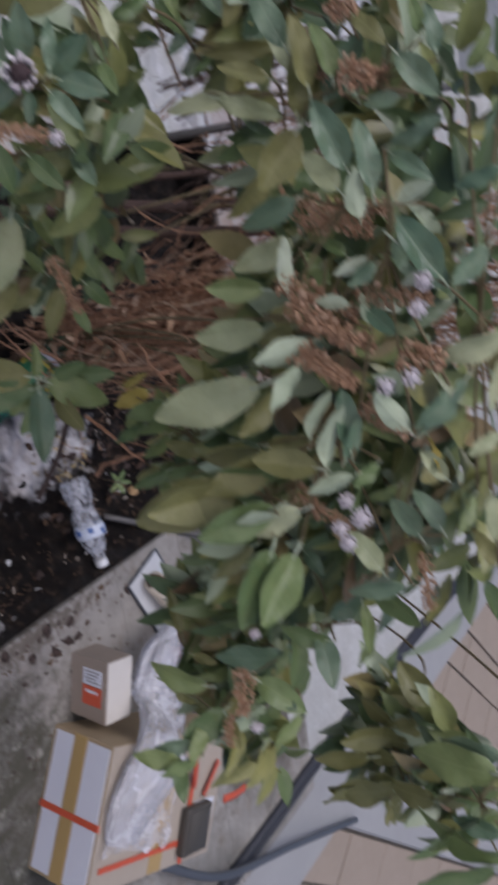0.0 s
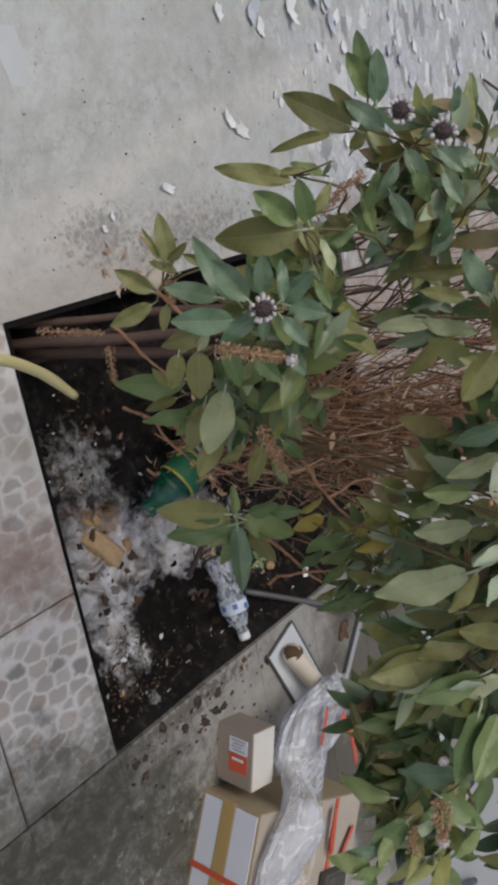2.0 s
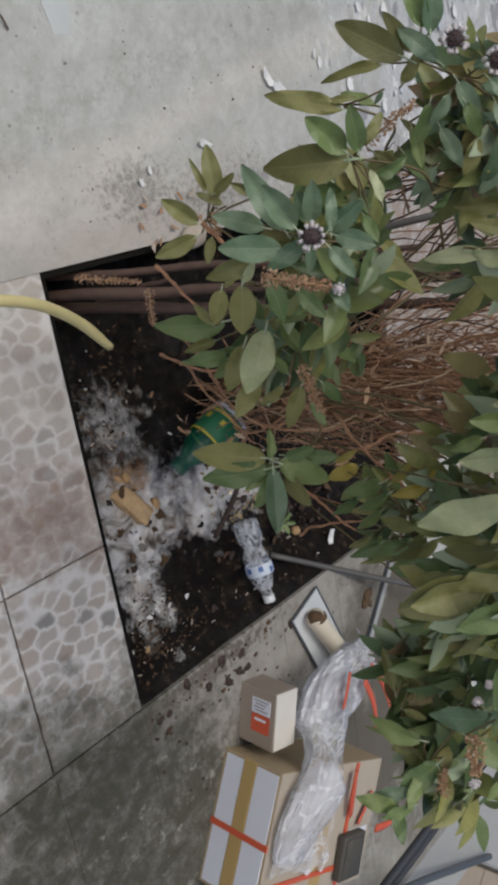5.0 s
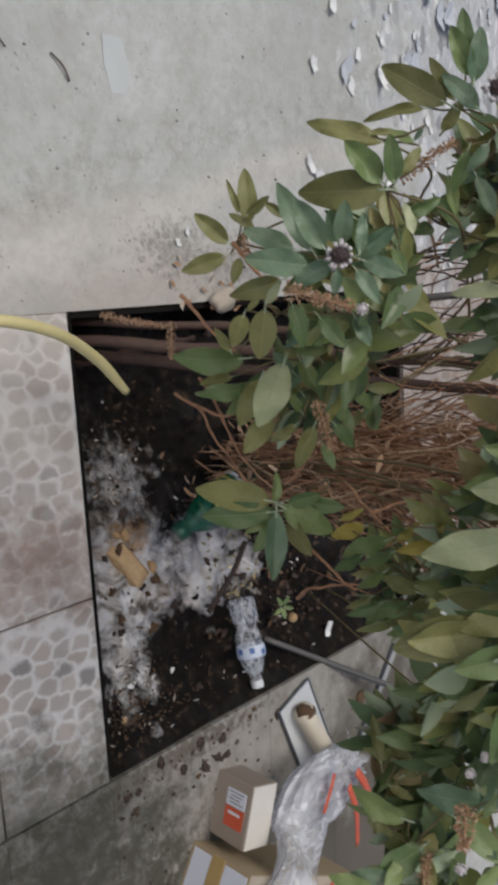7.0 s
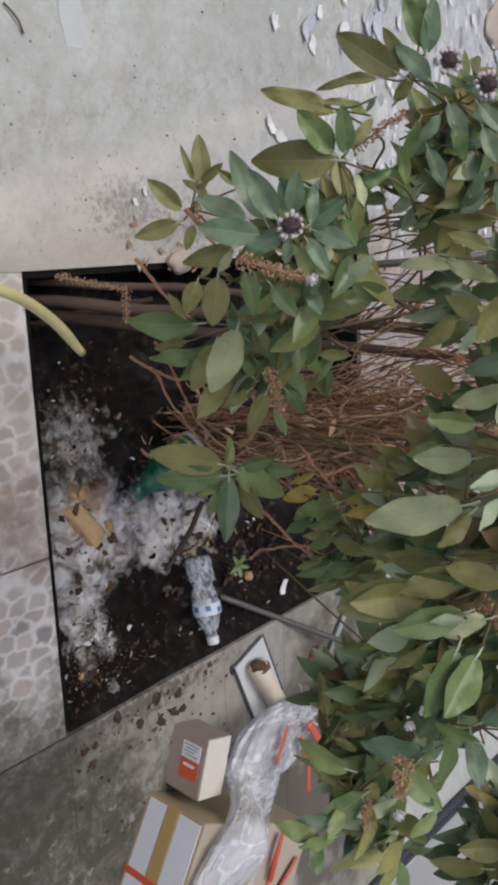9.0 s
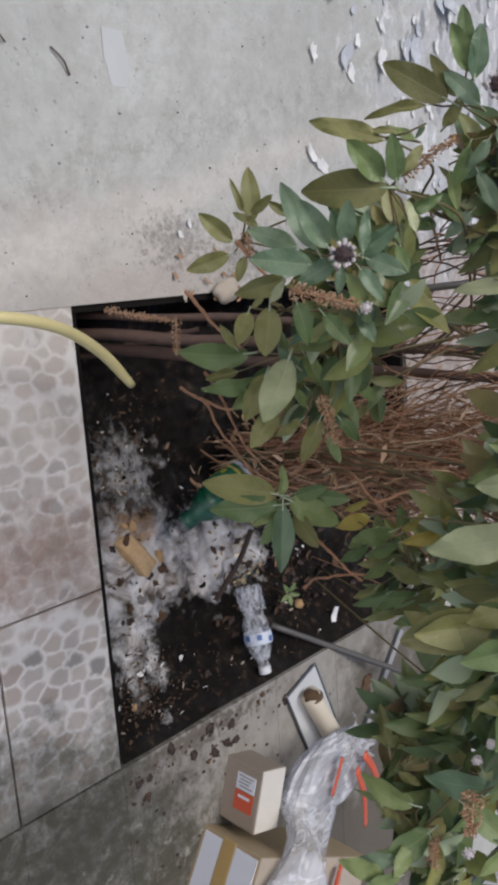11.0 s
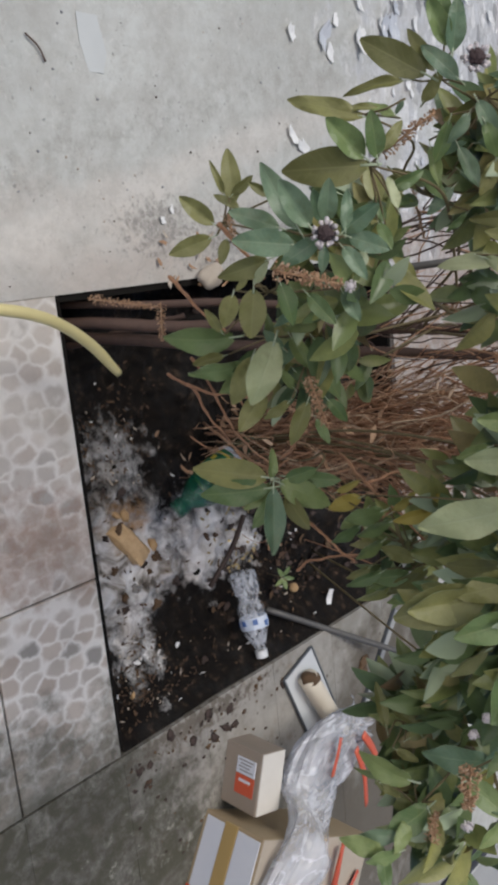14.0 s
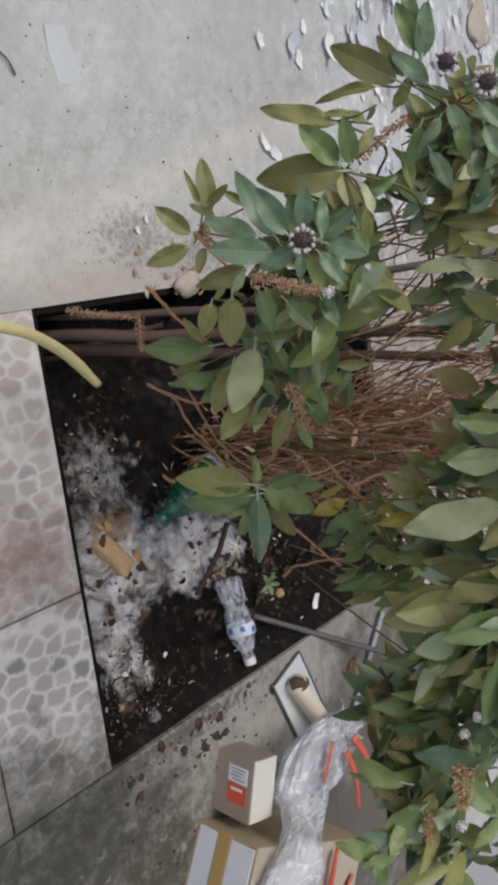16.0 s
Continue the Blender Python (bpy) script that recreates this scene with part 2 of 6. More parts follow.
col = m.mix(m.math("MULTIPLY", mould, 0.92), col, (0.062, 0.060, 0.040))
lime = m.math("MULTIPLY", m.ramp(m.spot((1.22, 0.04, 0), (0.30, 0.36, 1), 0.5, 9), [(0.0, 0.0), (0.3, 1.0)]), m.ramp(m.noise(27, 7, 0.7), [(0.58, 0.0), (0.66, 1.0)]))
col = m.mix(m.math("MULTIPLY", lime, 0.55), col, (0.40, 0.39, 0.34))
m.color(col).bump(m.math("ADD", mid, m.math("MULTIPLY", m.noise(130, 6, 0.7), 0.5)), 0.45, 0.005)
WORN = m.m

GROUT = simple("dirty_grout", (0.10, 0.09, 0.075), (0.22, 0.20, 0.17), 40, 0.95)
SLAB = simple("raw_concrete", (0.16, 0.15, 0.14), (0.34, 0.32, 0.30), 12, 0.95, 0.5)
# pit walls: the pit's shade is put into this near-black; clods share it
PITDARK = simple("pit_shade_and_clod", (0.005, 0.0045, 0.004), (0.018, 0.016, 0.014), 16, 0.9, 0.4)

m = Mat("pit_soil", 0.85)
n1 = m.noise(38, 9, 0.7)
n2 = m.noise(9, 6, 0.6)
col = m.ramp(n1, [(0.40, (0.003, 0.002, 0.0018)), (0.56, (0.009, 0.006, 0.004)), (0.72, (0.085, 0.055, 0.036))])
scum = m.math("MAXIMUM", m.spot((0.55, 0.18, -0.14), (0.145, 0.17, 1), 0.6, 14), m.math("MULTIPLY", m.spot((0.69, 0.14, -0.14), (0.13, 0.08, 1), 1.0, 24), 0.7))
scum = m.math("MAXIMUM", scum, m.math("MULTIPLY", m.spot((0.35, 0.17, -0.14), (0.11, 0.11, 1), 1.3, 34), 0.27))
scum = m.math("MAXIMUM", scum, m.math("MULTIPLY", m.spot((0.57, 0.38, -0.14), (0.125, 0.12, 1), 0.8, 22), 1.0))
scum = m.math("MAXIMUM", scum, m.math("MULTIPLY", m.spot((0.60, 0.46, -0.14), (0.07, 0.08, 1), 1.0, 24), 0.8))
foam = m.noise(14, 6, 0.58, 1.0)
white = m.ramp(foam, [(0.28, (0.05, 0.04, 0.032)), (0.36, (0.32, 0.29, 0.26)), (0.44, (0.62, 0.60, 0.59)), (0.58, (0.84, 0.835, 0.84))])
white = m.mix(m.math("MULTIPLY", m.ramp(m.noise(60, 8, 0.75), [(0.60, 0.0), (0.70, 1.0)]), 0.55), white, (0.07, 0.055, 0.042))
white = m.mix(m.math("MULTIPLY", m.ramp(m.noise(8, 5, 0.6), [(0.5, 0.0), (0.68, 1.0)]), 0.5), white, (0.27, 0.20, 0.14))
col = m.mix(m.ramp(scum, [(0.02, 0.0), (0.55, 1.0)]), col, white)
rusty = m.spot((0.47, 0.175, -0.14), (0.065, 0.075, 1), 0.8, 24)
col = m.mix(m.math("MULTIPLY", m.ramp(rusty, [(0.1, 0.0), (0.6, 0.85)]), m.ramp(n1, [(0.4, 0.3), (0.6, 1.0)])), col, (0.30, 0.17, 0.075))
m.color(col).bump(m.math("ADD", m.math("MULTIPLY", n1, m.math("SUBTRACT", 1.0, m.math("MULTIPLY", scum, 0.8, True))), m.math("MULTIPLY", n2, 0.5)), 0.6, 0.015)
m.rough(m.ramp(n2, [(0.34, 0.5), (0.5, 0.95)]))
m.b.inputs["Specular IOR Level"].default_value = 0.3
SOIL = m.m
PITDARK.node_tree.nodes["Principled BSDF"].inputs["Specular IOR Level"].default_value = 0.1

def leaf_mat(name, a, b, c, vein, rough):
    m = Mat(name, rough)
    uv = m.t.nodes.new("ShaderNodeSeparateXYZ")
    m.t.links.new(m.coord, uv.inputs[0])
    side = m.math("ABSOLUTE", uv.outputs[1])
    rib = m.ramp(side, [(0.0, 1.0), (0.018, 0.0)])
    slant = m.math("SUBTRACT", m.math("MULTIPLY", uv.outputs[0], 9.0), m.math("MULTIPLY", side, 9.0))
    wave = m.math("ABSOLUTE", m.math("SUBTRACT", m.math("FRACT", slant), 0.5))
    veins = m.math("MAXIMUM", rib, m.math("MULTIPLY", m.ramp(wave, [(0.0, 1.0), (0.09, 0.0)]), 0.45))
    tone = m.ramp(m.random(), [(0.0, a), (0.45, b), (0.85, c), (1.0, c)])
    blotch = m.noise(4.0, 6, 0.65)
    tone = m.mix(m.math("MULTIPLY", m.ramp(blotch, [(0.45, 0.0), (0.75, 1.0)]), 0.5), tone, a)
    tone = m.mix(m.math("MULTIPLY", m.ramp(m.noise(7.0, 4, 0.6), [(0.50, 0.0), (0.80, 1.0)]), 0.25), tone, (0.15, 0.13, 0.045))
    m.color(m.mix(m.math("MULTIPLY", veins, 0.34), tone, vein))
    m.b.inputs["Specular IOR Level"].default_value = 0.38
    m.bump(m.math("SUBTRACT", m.noise(6, 4, 0.5), m.math("MULTIPLY", veins, 0.5)), 0.13, 0.02)
    return m.m


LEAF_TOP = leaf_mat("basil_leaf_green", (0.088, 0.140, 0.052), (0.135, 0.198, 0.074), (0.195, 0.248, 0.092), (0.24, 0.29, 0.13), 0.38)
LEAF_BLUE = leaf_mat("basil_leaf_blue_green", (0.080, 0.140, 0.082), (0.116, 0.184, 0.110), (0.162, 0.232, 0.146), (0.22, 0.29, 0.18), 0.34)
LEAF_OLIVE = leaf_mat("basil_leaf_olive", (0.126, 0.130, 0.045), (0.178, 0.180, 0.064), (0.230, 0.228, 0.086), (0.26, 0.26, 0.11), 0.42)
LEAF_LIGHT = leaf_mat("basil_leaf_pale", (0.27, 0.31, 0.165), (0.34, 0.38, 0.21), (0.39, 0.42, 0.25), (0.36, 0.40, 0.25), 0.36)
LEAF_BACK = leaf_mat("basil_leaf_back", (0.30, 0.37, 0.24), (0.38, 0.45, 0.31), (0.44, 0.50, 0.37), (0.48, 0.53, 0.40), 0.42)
m = Mat("basil_foliage", 0.34)
tone = m.ramp(m.island(), [(0.0, (0.070, 0.112, 0.048)), (0.3, (0.120, 0.175, 0.070)), (0.6, (0.205, 0.240, 0.088)), (0.83, (0.27, 0.27, 0.09)), (0.93, (0.30, 0.26, 0.11)), (1.0, (0.26, 0.17, 0.10))])
m.color(m.mix(m.math("MULTIPLY", m.ramp(m.noise(60, 6, 0.65), [(0.45, 0.0), (0.75, 1.0)]), 0.45), tone, (0.05, 0.075, 0.03))).bump(m.noise(180, 4, 0.5), 0.3, 0.002)
LEAF_FILL = m.m
LEAF_YELLOW = leaf_mat("yellowed_leaf", (0.30, 0.24, 0.05), (0.38, 0.30, 0.06), (0.30, 0.26, 0.07), (0.45, 0.38, 0.14), 0.5)
STEM = simple("green_brown_stem", (0.10, 0.075, 0.035), (0.20, 0.16, 0.08), 60, 0.7, 0.3)
m = Mat("brown_woody_stem", 0.85)
g = m.noise(30, 7, 0.65)
tone = m.ramp(m.island(), [(0.0, (0.16, 0.078, 0.045)), (0.35, (0.46, 0.245, 0.14)), (0.7, (0.62, 0.38, 0.235)), (1.0, (0.74, 0.57, 0.40))])
m.color(m.mix(m.math("MULTIPLY", m.ramp(g, [(0.4, 0.0), (0.65, 1.0)]), 0.6), tone, (0.15, 0.075, 0.045))).bump(g, 0.5, 0.004)
WOOD = m.m
DARKWOOD = simple("dark_wet_wood", (0.018, 0.011, 0.009), (0.075, 0.047, 0.036), 40, 0.7, 0.5)
OLDWOOD = simple("old_brown_branch", (0.014, 0.008, 0.006), (0.15, 0.088, 0.066), 55, 0.75, 0.5)
m = Mat("dry_flower_brown", 0.9)
g = m.noise(90, 7, 0.65)
m.color(m.mix(g, m.ramp(m.island(), [(0.0, (0.17, 0.085, 0.045)), (0.45, (0.40, 0.24, 0.14)), (0.8, (0.56, 0.38, 0.25)), (1.0, (0.70, 0.58, 0.46))]), (0.36, 0.22, 0.13))).bump(g, 0.5, 0.004)
DRY = m.m
PETAL = simple("pale_lilac_flower", (0.42, 0.38, 0.40), (0.70, 0.66, 0.67), 90, 0.8)
SEED = simple("dark_flower_heart", (0.03, 0.02, 0.022), (0.08, 0.05, 0.05), 90, 0.8)
DEAD = simple("dead_curled_leaf", (0.03, 0.017, 0.011), (0.13, 0.075, 0.045), 60, 0.85, 0.5)
FLAKE = simple("white_paint_flake", (0.66, 0.66, 0.66), (0.84, 0.84, 0.83), 70, 0.6)
FLAKEG = simple("grey_blue_paint", (0.40, 0.43, 0.48), (0.60, 0.62, 0.66), 50, 0.6)
STONE = simple("pale_stone", (0.32, 0.27, 0.22), (0.55, 0.48, 0.40), 30, 0.9, 0.5)
HOSE = simple("yellowed_hose", (0.56, 0.47, 0.20), (0.72, 0.64, 0.34), 30, 0.42, 0.1)
CARD = simple("brown_cardboard", (0.25, 0.205, 0.165), (0.35, 0.29, 0.24), 45, 0.9, 0.15)
CARDPALE = simple("pale_cardboard", (0.56, 0.53, 0.48), (0.68, 0.65, 0.60), 45, 0.85, 0.1)
CARDTAN = simple("tan_cardboard", (0.30, 0.22, 0.13), (0.42, 0.33, 0.21), 45, 0.88, 0.15)
CARDTOP = simple("dusty_cardboard", (0.33, 0.28, 0.22), (0.47, 0.41, 0.34), 30, 0.9, 0.15)
SKIN = simple("cement_skin", (0.46, 0.48, 0.48), (0.57, 0.59, 0.59), 30, 0.85, 0.2)
TAPE = simple("amber_tape", (0.38, 0.26, 0.10), (0.47, 0.33, 0.14), 25, 0.35, 0.1)
PAPER = simple("white_paper", (0.60, 0.62, 0.70), (0.72, 0.74, 0.80), 25, 0.7, 0.1)
REDS = simple("red_orange_strap", (0.50, 0.07, 0.035), (0.66, 0.13, 0.06), 40, 0.4, 0.1)
INK = simple("grey_ink", (0.25, 0.25, 0.27), (0.35, 0.35, 0.36), 40, 0.7)
BLACK = simple("black_rubber", (0.018, 0.02, 0.026), (0.05, 0.054, 0.066), 40, 0.55, 0.2)
BLUEGREY = simple("blue_grey_pipe", (0.05, 0.058, 0.07), (0.11, 0.122, 0.14), 30, 0.45, 0.1)
ROD = simple("rusty_grey_rod", (0.09, 0.085, 0.08), (0.20, 0.19, 0.18), 60, 0.55, 0.3, 0.5)
PVC = simple("cream_pvc", (0.58, 0.51, 0.40), (0.70, 0.64, 0.54), 25, 0.45, 0.1)
BROWNCAKE = simple("brown_crust", (0.04, 0.023, 0.012), (0.16, 0.095, 0.05), 60, 0.9, 0.6)
TRAYW = simple("chipped_white_enamel", (0.48, 0.50, 0.52), (0.68, 0.70, 0.71), 22, 0.4, 0.2)
DARKGREY = simple("dark_grey_plastic", (0.045, 0.042, 0.036), (0.10, 0.09, 0.075), 25, 0.6, 0.2)
CRUST = simple("bread_orange", (0.36, 0.20, 0.08), (0.62, 0.44, 0.24), 50, 0.8, 0.5)
GOLD = simple("gold_foil", (0.40, 0.27, 0.10), (0.85, 0.70, 0.40), 60, 0.25, 0.4, 0.4)
KERB = simple("pale_kerb_concrete", (0.27, 0.275, 0.275), (0.41, 0.415, 0.415), 9, 0.9, 0.3)
PAVER = simple("tan_paving_block", (0.27, 0.22, 0.17), (0.40, 0.335, 0.27), 25, 0.92, 0.4)
EARTH = simple("dusty_earth", (0.14, 0.12, 0.10), (0.26, 0.23, 0.19), 6, 0.95, 0.5)
BOTLABEL = simple("pale_blue_label", (0.55, 0.62, 0.74), (0.72, 0.76, 0.84), 40, 0.5)
BLUEINK = simple("blue_print", (0.07, 0.14, 0.36), (0.12, 0.2, 0.42), 40, 0.5)
GREENLABEL = simple("green_label", (0.02, 0.13, 0.06), (0.04, 0.22, 0.10), 30, 0.5)
YELLOWINK = simple("yellow_print", (0.55, 0.45, 0.05), (0.65, 0.55, 0.1), 30, 0.5)


def clear(name, tint, rough, low, high, stretch=(1, 1, 1), scale=30, relief=0.9):
    """Thin plastic: a translucent film, partly see-through, with creases."""
    m = Mat(name, rough)
    v = m.node("ShaderNodeVectorMath", {0: m.coord, 1: stretch}, op="MULTIPLY").outputs[0]
    w = m.noise(scale, 7, 0.65, 0.4, v)
    m.color(tint).bump(m.math("ABSOLUTE", m.math("SUBTRACT", w, 0.5)), relief, 0.02)
    m.t.links.new(m.ramp(w, [(0.44, low), (0.60, high)]), m.b.inputs["Alpha"])
    m.b.inputs["IOR"].default_value = 1.5
    m.b.inputs["Coat Weight"].default_value = 1.0
    m.b.inputs["Coat Roughness"].default_value = 0.02
    return m.m


m = Mat("clear_white_plastic_film", 0.22)
along = m.node("ShaderNodeVectorMath", {0: m.coord, 1: (1.0, 0.45, 1.0)}, op="MULTIPLY").outputs[0]
w1 = m.math("ABSOLUTE", m.math("SUBTRACT", m.noise(16, 3, 0.5, 0.4, along), 0.5))
w2 = m.math("ABSOLUTE", m.math("SUBTRACT", m.noise(60, 3, 0.5, 0.2, along), 0.5))
layers = m.ramp(m.noise(9, 4, 0.55, 0.3, along), [(0.38, 0.18), (0.64, 0.66)])
crease = m.ramp(w1, [(0.0, 0.35), (0.03, 0.0)])
m.color((0.71, 0.72, 0.77)).bump(m.math("ADD", w1, m.math("MULTIPLY", w2, 0.25)), 0.22, 0.02)
m.t.links.new(m.math("ADD", layers, crease, True), m.b.inputs["Alpha"])
m.b.inputs["Specular IOR Level"].default_value = 0.7
BAGFILM = m.m
m = Mat("thin_plastic_film", 0.2)
w1 = m.math("ABSOLUTE", m.math("SUBTRACT", m.noise(22, 4, 0.55, 0.5), 0.5))
m.color((0.84, 0.85, 0.90)).bump(w1, 0.4, 0.02)
m.t.links.new(m.math("ADD", m.ramp(m.noise(12, 5, 0.6), [(0.4, 0.10), (0.65, 0.42)]), m.ramp(w1, [(0.0, 0.4), (0.035, 0.0)]), True), m.b.inputs["Alpha"])
BAGTHIN = m.m
# the clear film's pale, more opaque patches are painted glints
PETCLEAR = clear("clear_bottle_plastic", (0.84, 0.87, 0.94), 0.05, 0.10, 0.60, (1, 1, 0.5), 70, 0.55)
PETGREEN = clear("green_bottle_plastic", (0.006, 0.13, 0.07), 0.05, 0.5, 0.85, (1, 1, 0.5), 60, 0.4)
CAPWHITE = simple("milky_cap_plastic", (0.66, 0.67, 0.69), (0.80, 0.81, 0.82), 60, 0.3, 0.1)
CRUMB = simple("pale_bread_crumb", (0.26, 0.10, 0.02), (0.95, 0.74, 0.44), 85, 0.85, 0.9)

# ---- builders ----
def mesh_of(bm, name, material, smooth=True):
    me = bpy.data.meshes.new(name)
    bm.normal_update()
    bm.to_mesh(me)
    bm.free()
    for mm in material if isinstance(material, (list, tuple)) else [material]:
        me.materials.append(mm)
    if smooth:
        for p in me.polygons:
            p.use_smooth = True
    return me


ROOTS = {}                    # plants whose parts are given in world places


def part(name, bm, material, parent=None, label="", smooth=True):
    ob = new(name, mesh_of(bm, name, material, smooth))
    if parent is not None:
        ob.parent = parent
        if parent.name in ROOTS:
            ob.matrix_parent_inverse = Matrix.Translation(-ROOTS[parent.name])
    return tagged(ob, label)


def empty(name, m=None):
    ob = new(name)
    ob.empty_display_size = 0.05
    if m is not None:
        ob.matrix_world = m
    return ob


def box(x0, x1, y0, y1, z0, z1, bevel=0.0, segs=1):
    bm = bmesh.new()
    bmesh.ops.create_cube(bm, size=1)
    bmesh.ops.scale(bm, vec=(x1 - x0, y1 - y0, z1 - z0), verts=bm.verts)
    bmesh.ops.translate(bm, vec=((x0 + x1) / 2, (y0 + y1) / 2, (z0 + z1) / 2), verts=bm.verts)
    if bevel:
        bmesh.ops.bevel(bm, geom=bm.edges[:], offset=bevel, segments=segs, affect="EDGES", profile=0.6)
    return bm


def join(bm, other):
    me = bpy.data.meshes.new("tmp")
    other.to_mesh(me)
    other.free()
    bm.from_mesh(me)
    bpy.data.meshes.remove(me)
    return bm


def grid(x0, x1, y0, y1, nx, ny, height):
    bm = bmesh.new()
    vs = [[bm.verts.new((x0 + (x1 - x0) * i / nx, y0 + (y1 - y0) * j / ny, height(x0 + (x1 - x0) * i / nx, y0 + (y1 - y0) * j / ny))) for i in range(nx + 1)] for j in range(ny + 1)]
    for j in range(ny):
        for i in range(nx):
            bm.faces.new((vs[j][i], vs[j][i + 1], vs[j + 1][i + 1], vs[j + 1][i]))
    return bm


def curve(points, n=6):
    """Catmull-Rom through the points."""
    ps = [Vector(p) for p in points]
    ps = [ps[0] * 2 - ps[1]] + ps + [ps[-1] * 2 - ps[-2]]
    out = []
    for i in range(1, len(ps) - 2):
        a, b, c, d = ps[i - 1 : i + 3]
        for k in range(n):
            t = k / n
            out.append(0.5 * ((2 * b) + (c - a) * t + (2 * a - 5 * b + 4 * c - d) * t * t + (3 * b - a - 3 * c + d) * t ** 3))
    out.append(ps[-2])
    return out


def tube(points, radius, sides=7, cap=True, squash=1.0, bm=None):
    """A tube along points; radius is a number or a function of 0..1."""
    bm = bm or bmesh.new()
    n = len(points)
    last, up = None, Vector((0.13, 0.21, 0.97))
    first = None
    for i, p in enumerate(points):
        d = (points[min(i + 1, n - 1)] - points[max(i - 1, 0)]).normalized()
        side = d.cross(up)
        side = side.normalized() if side.length > 1e-3 else d.orthogonal().normalized()
        nor = side.cross(d)
        r = radius(i / (n - 1)) if callable(radius) else radius
        ring = [bm.verts.new(p + (side * math.cos(2 * math.pi * k / sides) + nor * math.sin(2 * math.pi * k / sides) * squash) * r) for k in range(sides)]
        if last:
            for k in range(sides):
                bm.faces.new((last[k], last[(k + 1) % sides], ring[(k + 1) % sides], ring[k]))
        first = first or ring
        last = ring
    if cap:
        bm.faces.new(list(reversed(first)))
        bm.faces.new(last)
    return bm


def lathe(profile, sides=24, bm=None):
    """Turned body round z from (radius, z) pairs."""
    bm = bm or bmesh.new()
    last = None
    for r, z in profile:
        ring = [bm.verts.new((r * math.cos(2 * math.pi * k / sides), r * math.sin(2 * math.pi * k / sides), z)) for k in range(sides)]
        if last:
            for k in range(sides):
                bm.faces.new((last[k], last[(k + 1) % sides], ring[(k + 1) % sides], ring[k]))
        last = ring
    return bm


def lump(radius, seed, squash=(1, 1, 1), rough=0.35, sub=2):
    bm = bmesh.new()
    bmesh.ops.create_icosphere(bm, subdivisions=sub, radius=radius)
    for v in bm.verts:
        n = noise.noise(v.co * (1.3 / radius) + Vector((seed * 3.1, seed * 1.7, 0)))
        v.co *= 1 + rough * n
        v.co = Vector((v.co.x * squash[0], v.co.y * squash[1], v.co.z * squash[2]))
    return bm


def sheet(pts, thick, curl=0.0, seed=0):
    """A thin irregular chip from an outline in the plane, curled up at its edges."""
    bm = bmesh.new()
    top, bot = [], []
    c = Vector((sum(p[0] for p in pts) / len(pts), sum(p[1] for p in pts) / len(pts), 0))
    mid_t = bm.verts.new((c.x, c.y, thick))
    mid_b = bm.verts.new((c.x, c.y, 0))
    for x, y in pts:
        z = curl * ((Vector((x, y, 0)) - c).length ** 2) * (1 + 0.6 * noise.noise(Vector((x * 60 + seed, y * 60, 0))))
        top.append(bm.verts.new((x, y, z + thick)))
        bot.append(bm.verts.new((x, y, z)))
    n = len(pts)
    for i in range(n):
        j = (i + 1) % n
        bm.faces.new((mid_t, top[i], top[j]))
        bm.faces.new((mid_b, bot[j], bot[i]))
        bm.faces.new((top[i], bot[i], bot[j], top[j]))
    return bm


# ---- ground, slabs and pit ----
PX, PY = 0.86, 0.98          # the planting pit
EDGE = 2.02                  # edge of the raised slab towards the paving

tagged(part("ground", grid(-60, 60, -60, 60, 60, 60, lambda x, y: -0.40 + 0.02 * noise.noise(Vector((x, y, 0)))), EARTH), "dusty bare earth reaching far beyond the slabs", "ground", kind="structure")


def apron_height(x, y):
    ridge = 0.010 * math.exp(-(((x + 0.02 + 0.17 * y) / 0.05) ** 2)) * max(0.0, min(1.0, (0.9 - y) * 3))
    worn = 0.003 * noise.noise(Vector((x * 9, y * 9, 0.3))) + 0.006 * noise.noise(Vector((x * 2, y * 2, 1.3)))
    e = min(1.0, max(0.0, -x / 0.06)) if y < PY + 0.05 else 1.0
    return (worn + ridge) * e


bm = grid(-1.6, 0.0, -1.2, 2.6, 80, 190, apron_height)
bm = join(bm, box(-6, 0.0, -5, 9, -0.4, -0.012))
tagged(part("cement_floor", bm, CEMENT), "pale worn cement floor with dirt and peeling paint", "floor", kind="structure")
bm = grid(0.0, 2.0, PY, 2.6, 60, 50, lambda x, y: 0.004 * noise.noise(Vector((x * 5, y * 5, 2))) - 0.002)
bm = join(bm, box(0.0, EDGE, PY, 9, -0.4, -0.012))
tagged(part("rear_floor", bm, CEMENT), "pale cement floor behind the planting pit", "floor", kind="structure")
tagged(part("tile_bed", join(box(0.0, EDGE, -5, 0.0, -0.4, -0.009), box(PX, EDGE, 0.0, PY, -0.4, -0.009)), GROUT, smooth=False), "dark dirty bedding under the floor tiles", "floor", kind="structure")
# pit sides, their shade painted as a near-black colour
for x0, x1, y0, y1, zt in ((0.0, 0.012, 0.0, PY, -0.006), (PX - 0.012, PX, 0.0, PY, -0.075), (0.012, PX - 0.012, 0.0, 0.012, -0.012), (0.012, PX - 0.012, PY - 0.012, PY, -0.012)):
    tagged(part("pit_wall", box(x0, x1, y0, y1, -0.4, zt), PITDARK, smooth=False), "concrete side of the planting pit, coloured dark for shade", "pit wall", kind="structure")


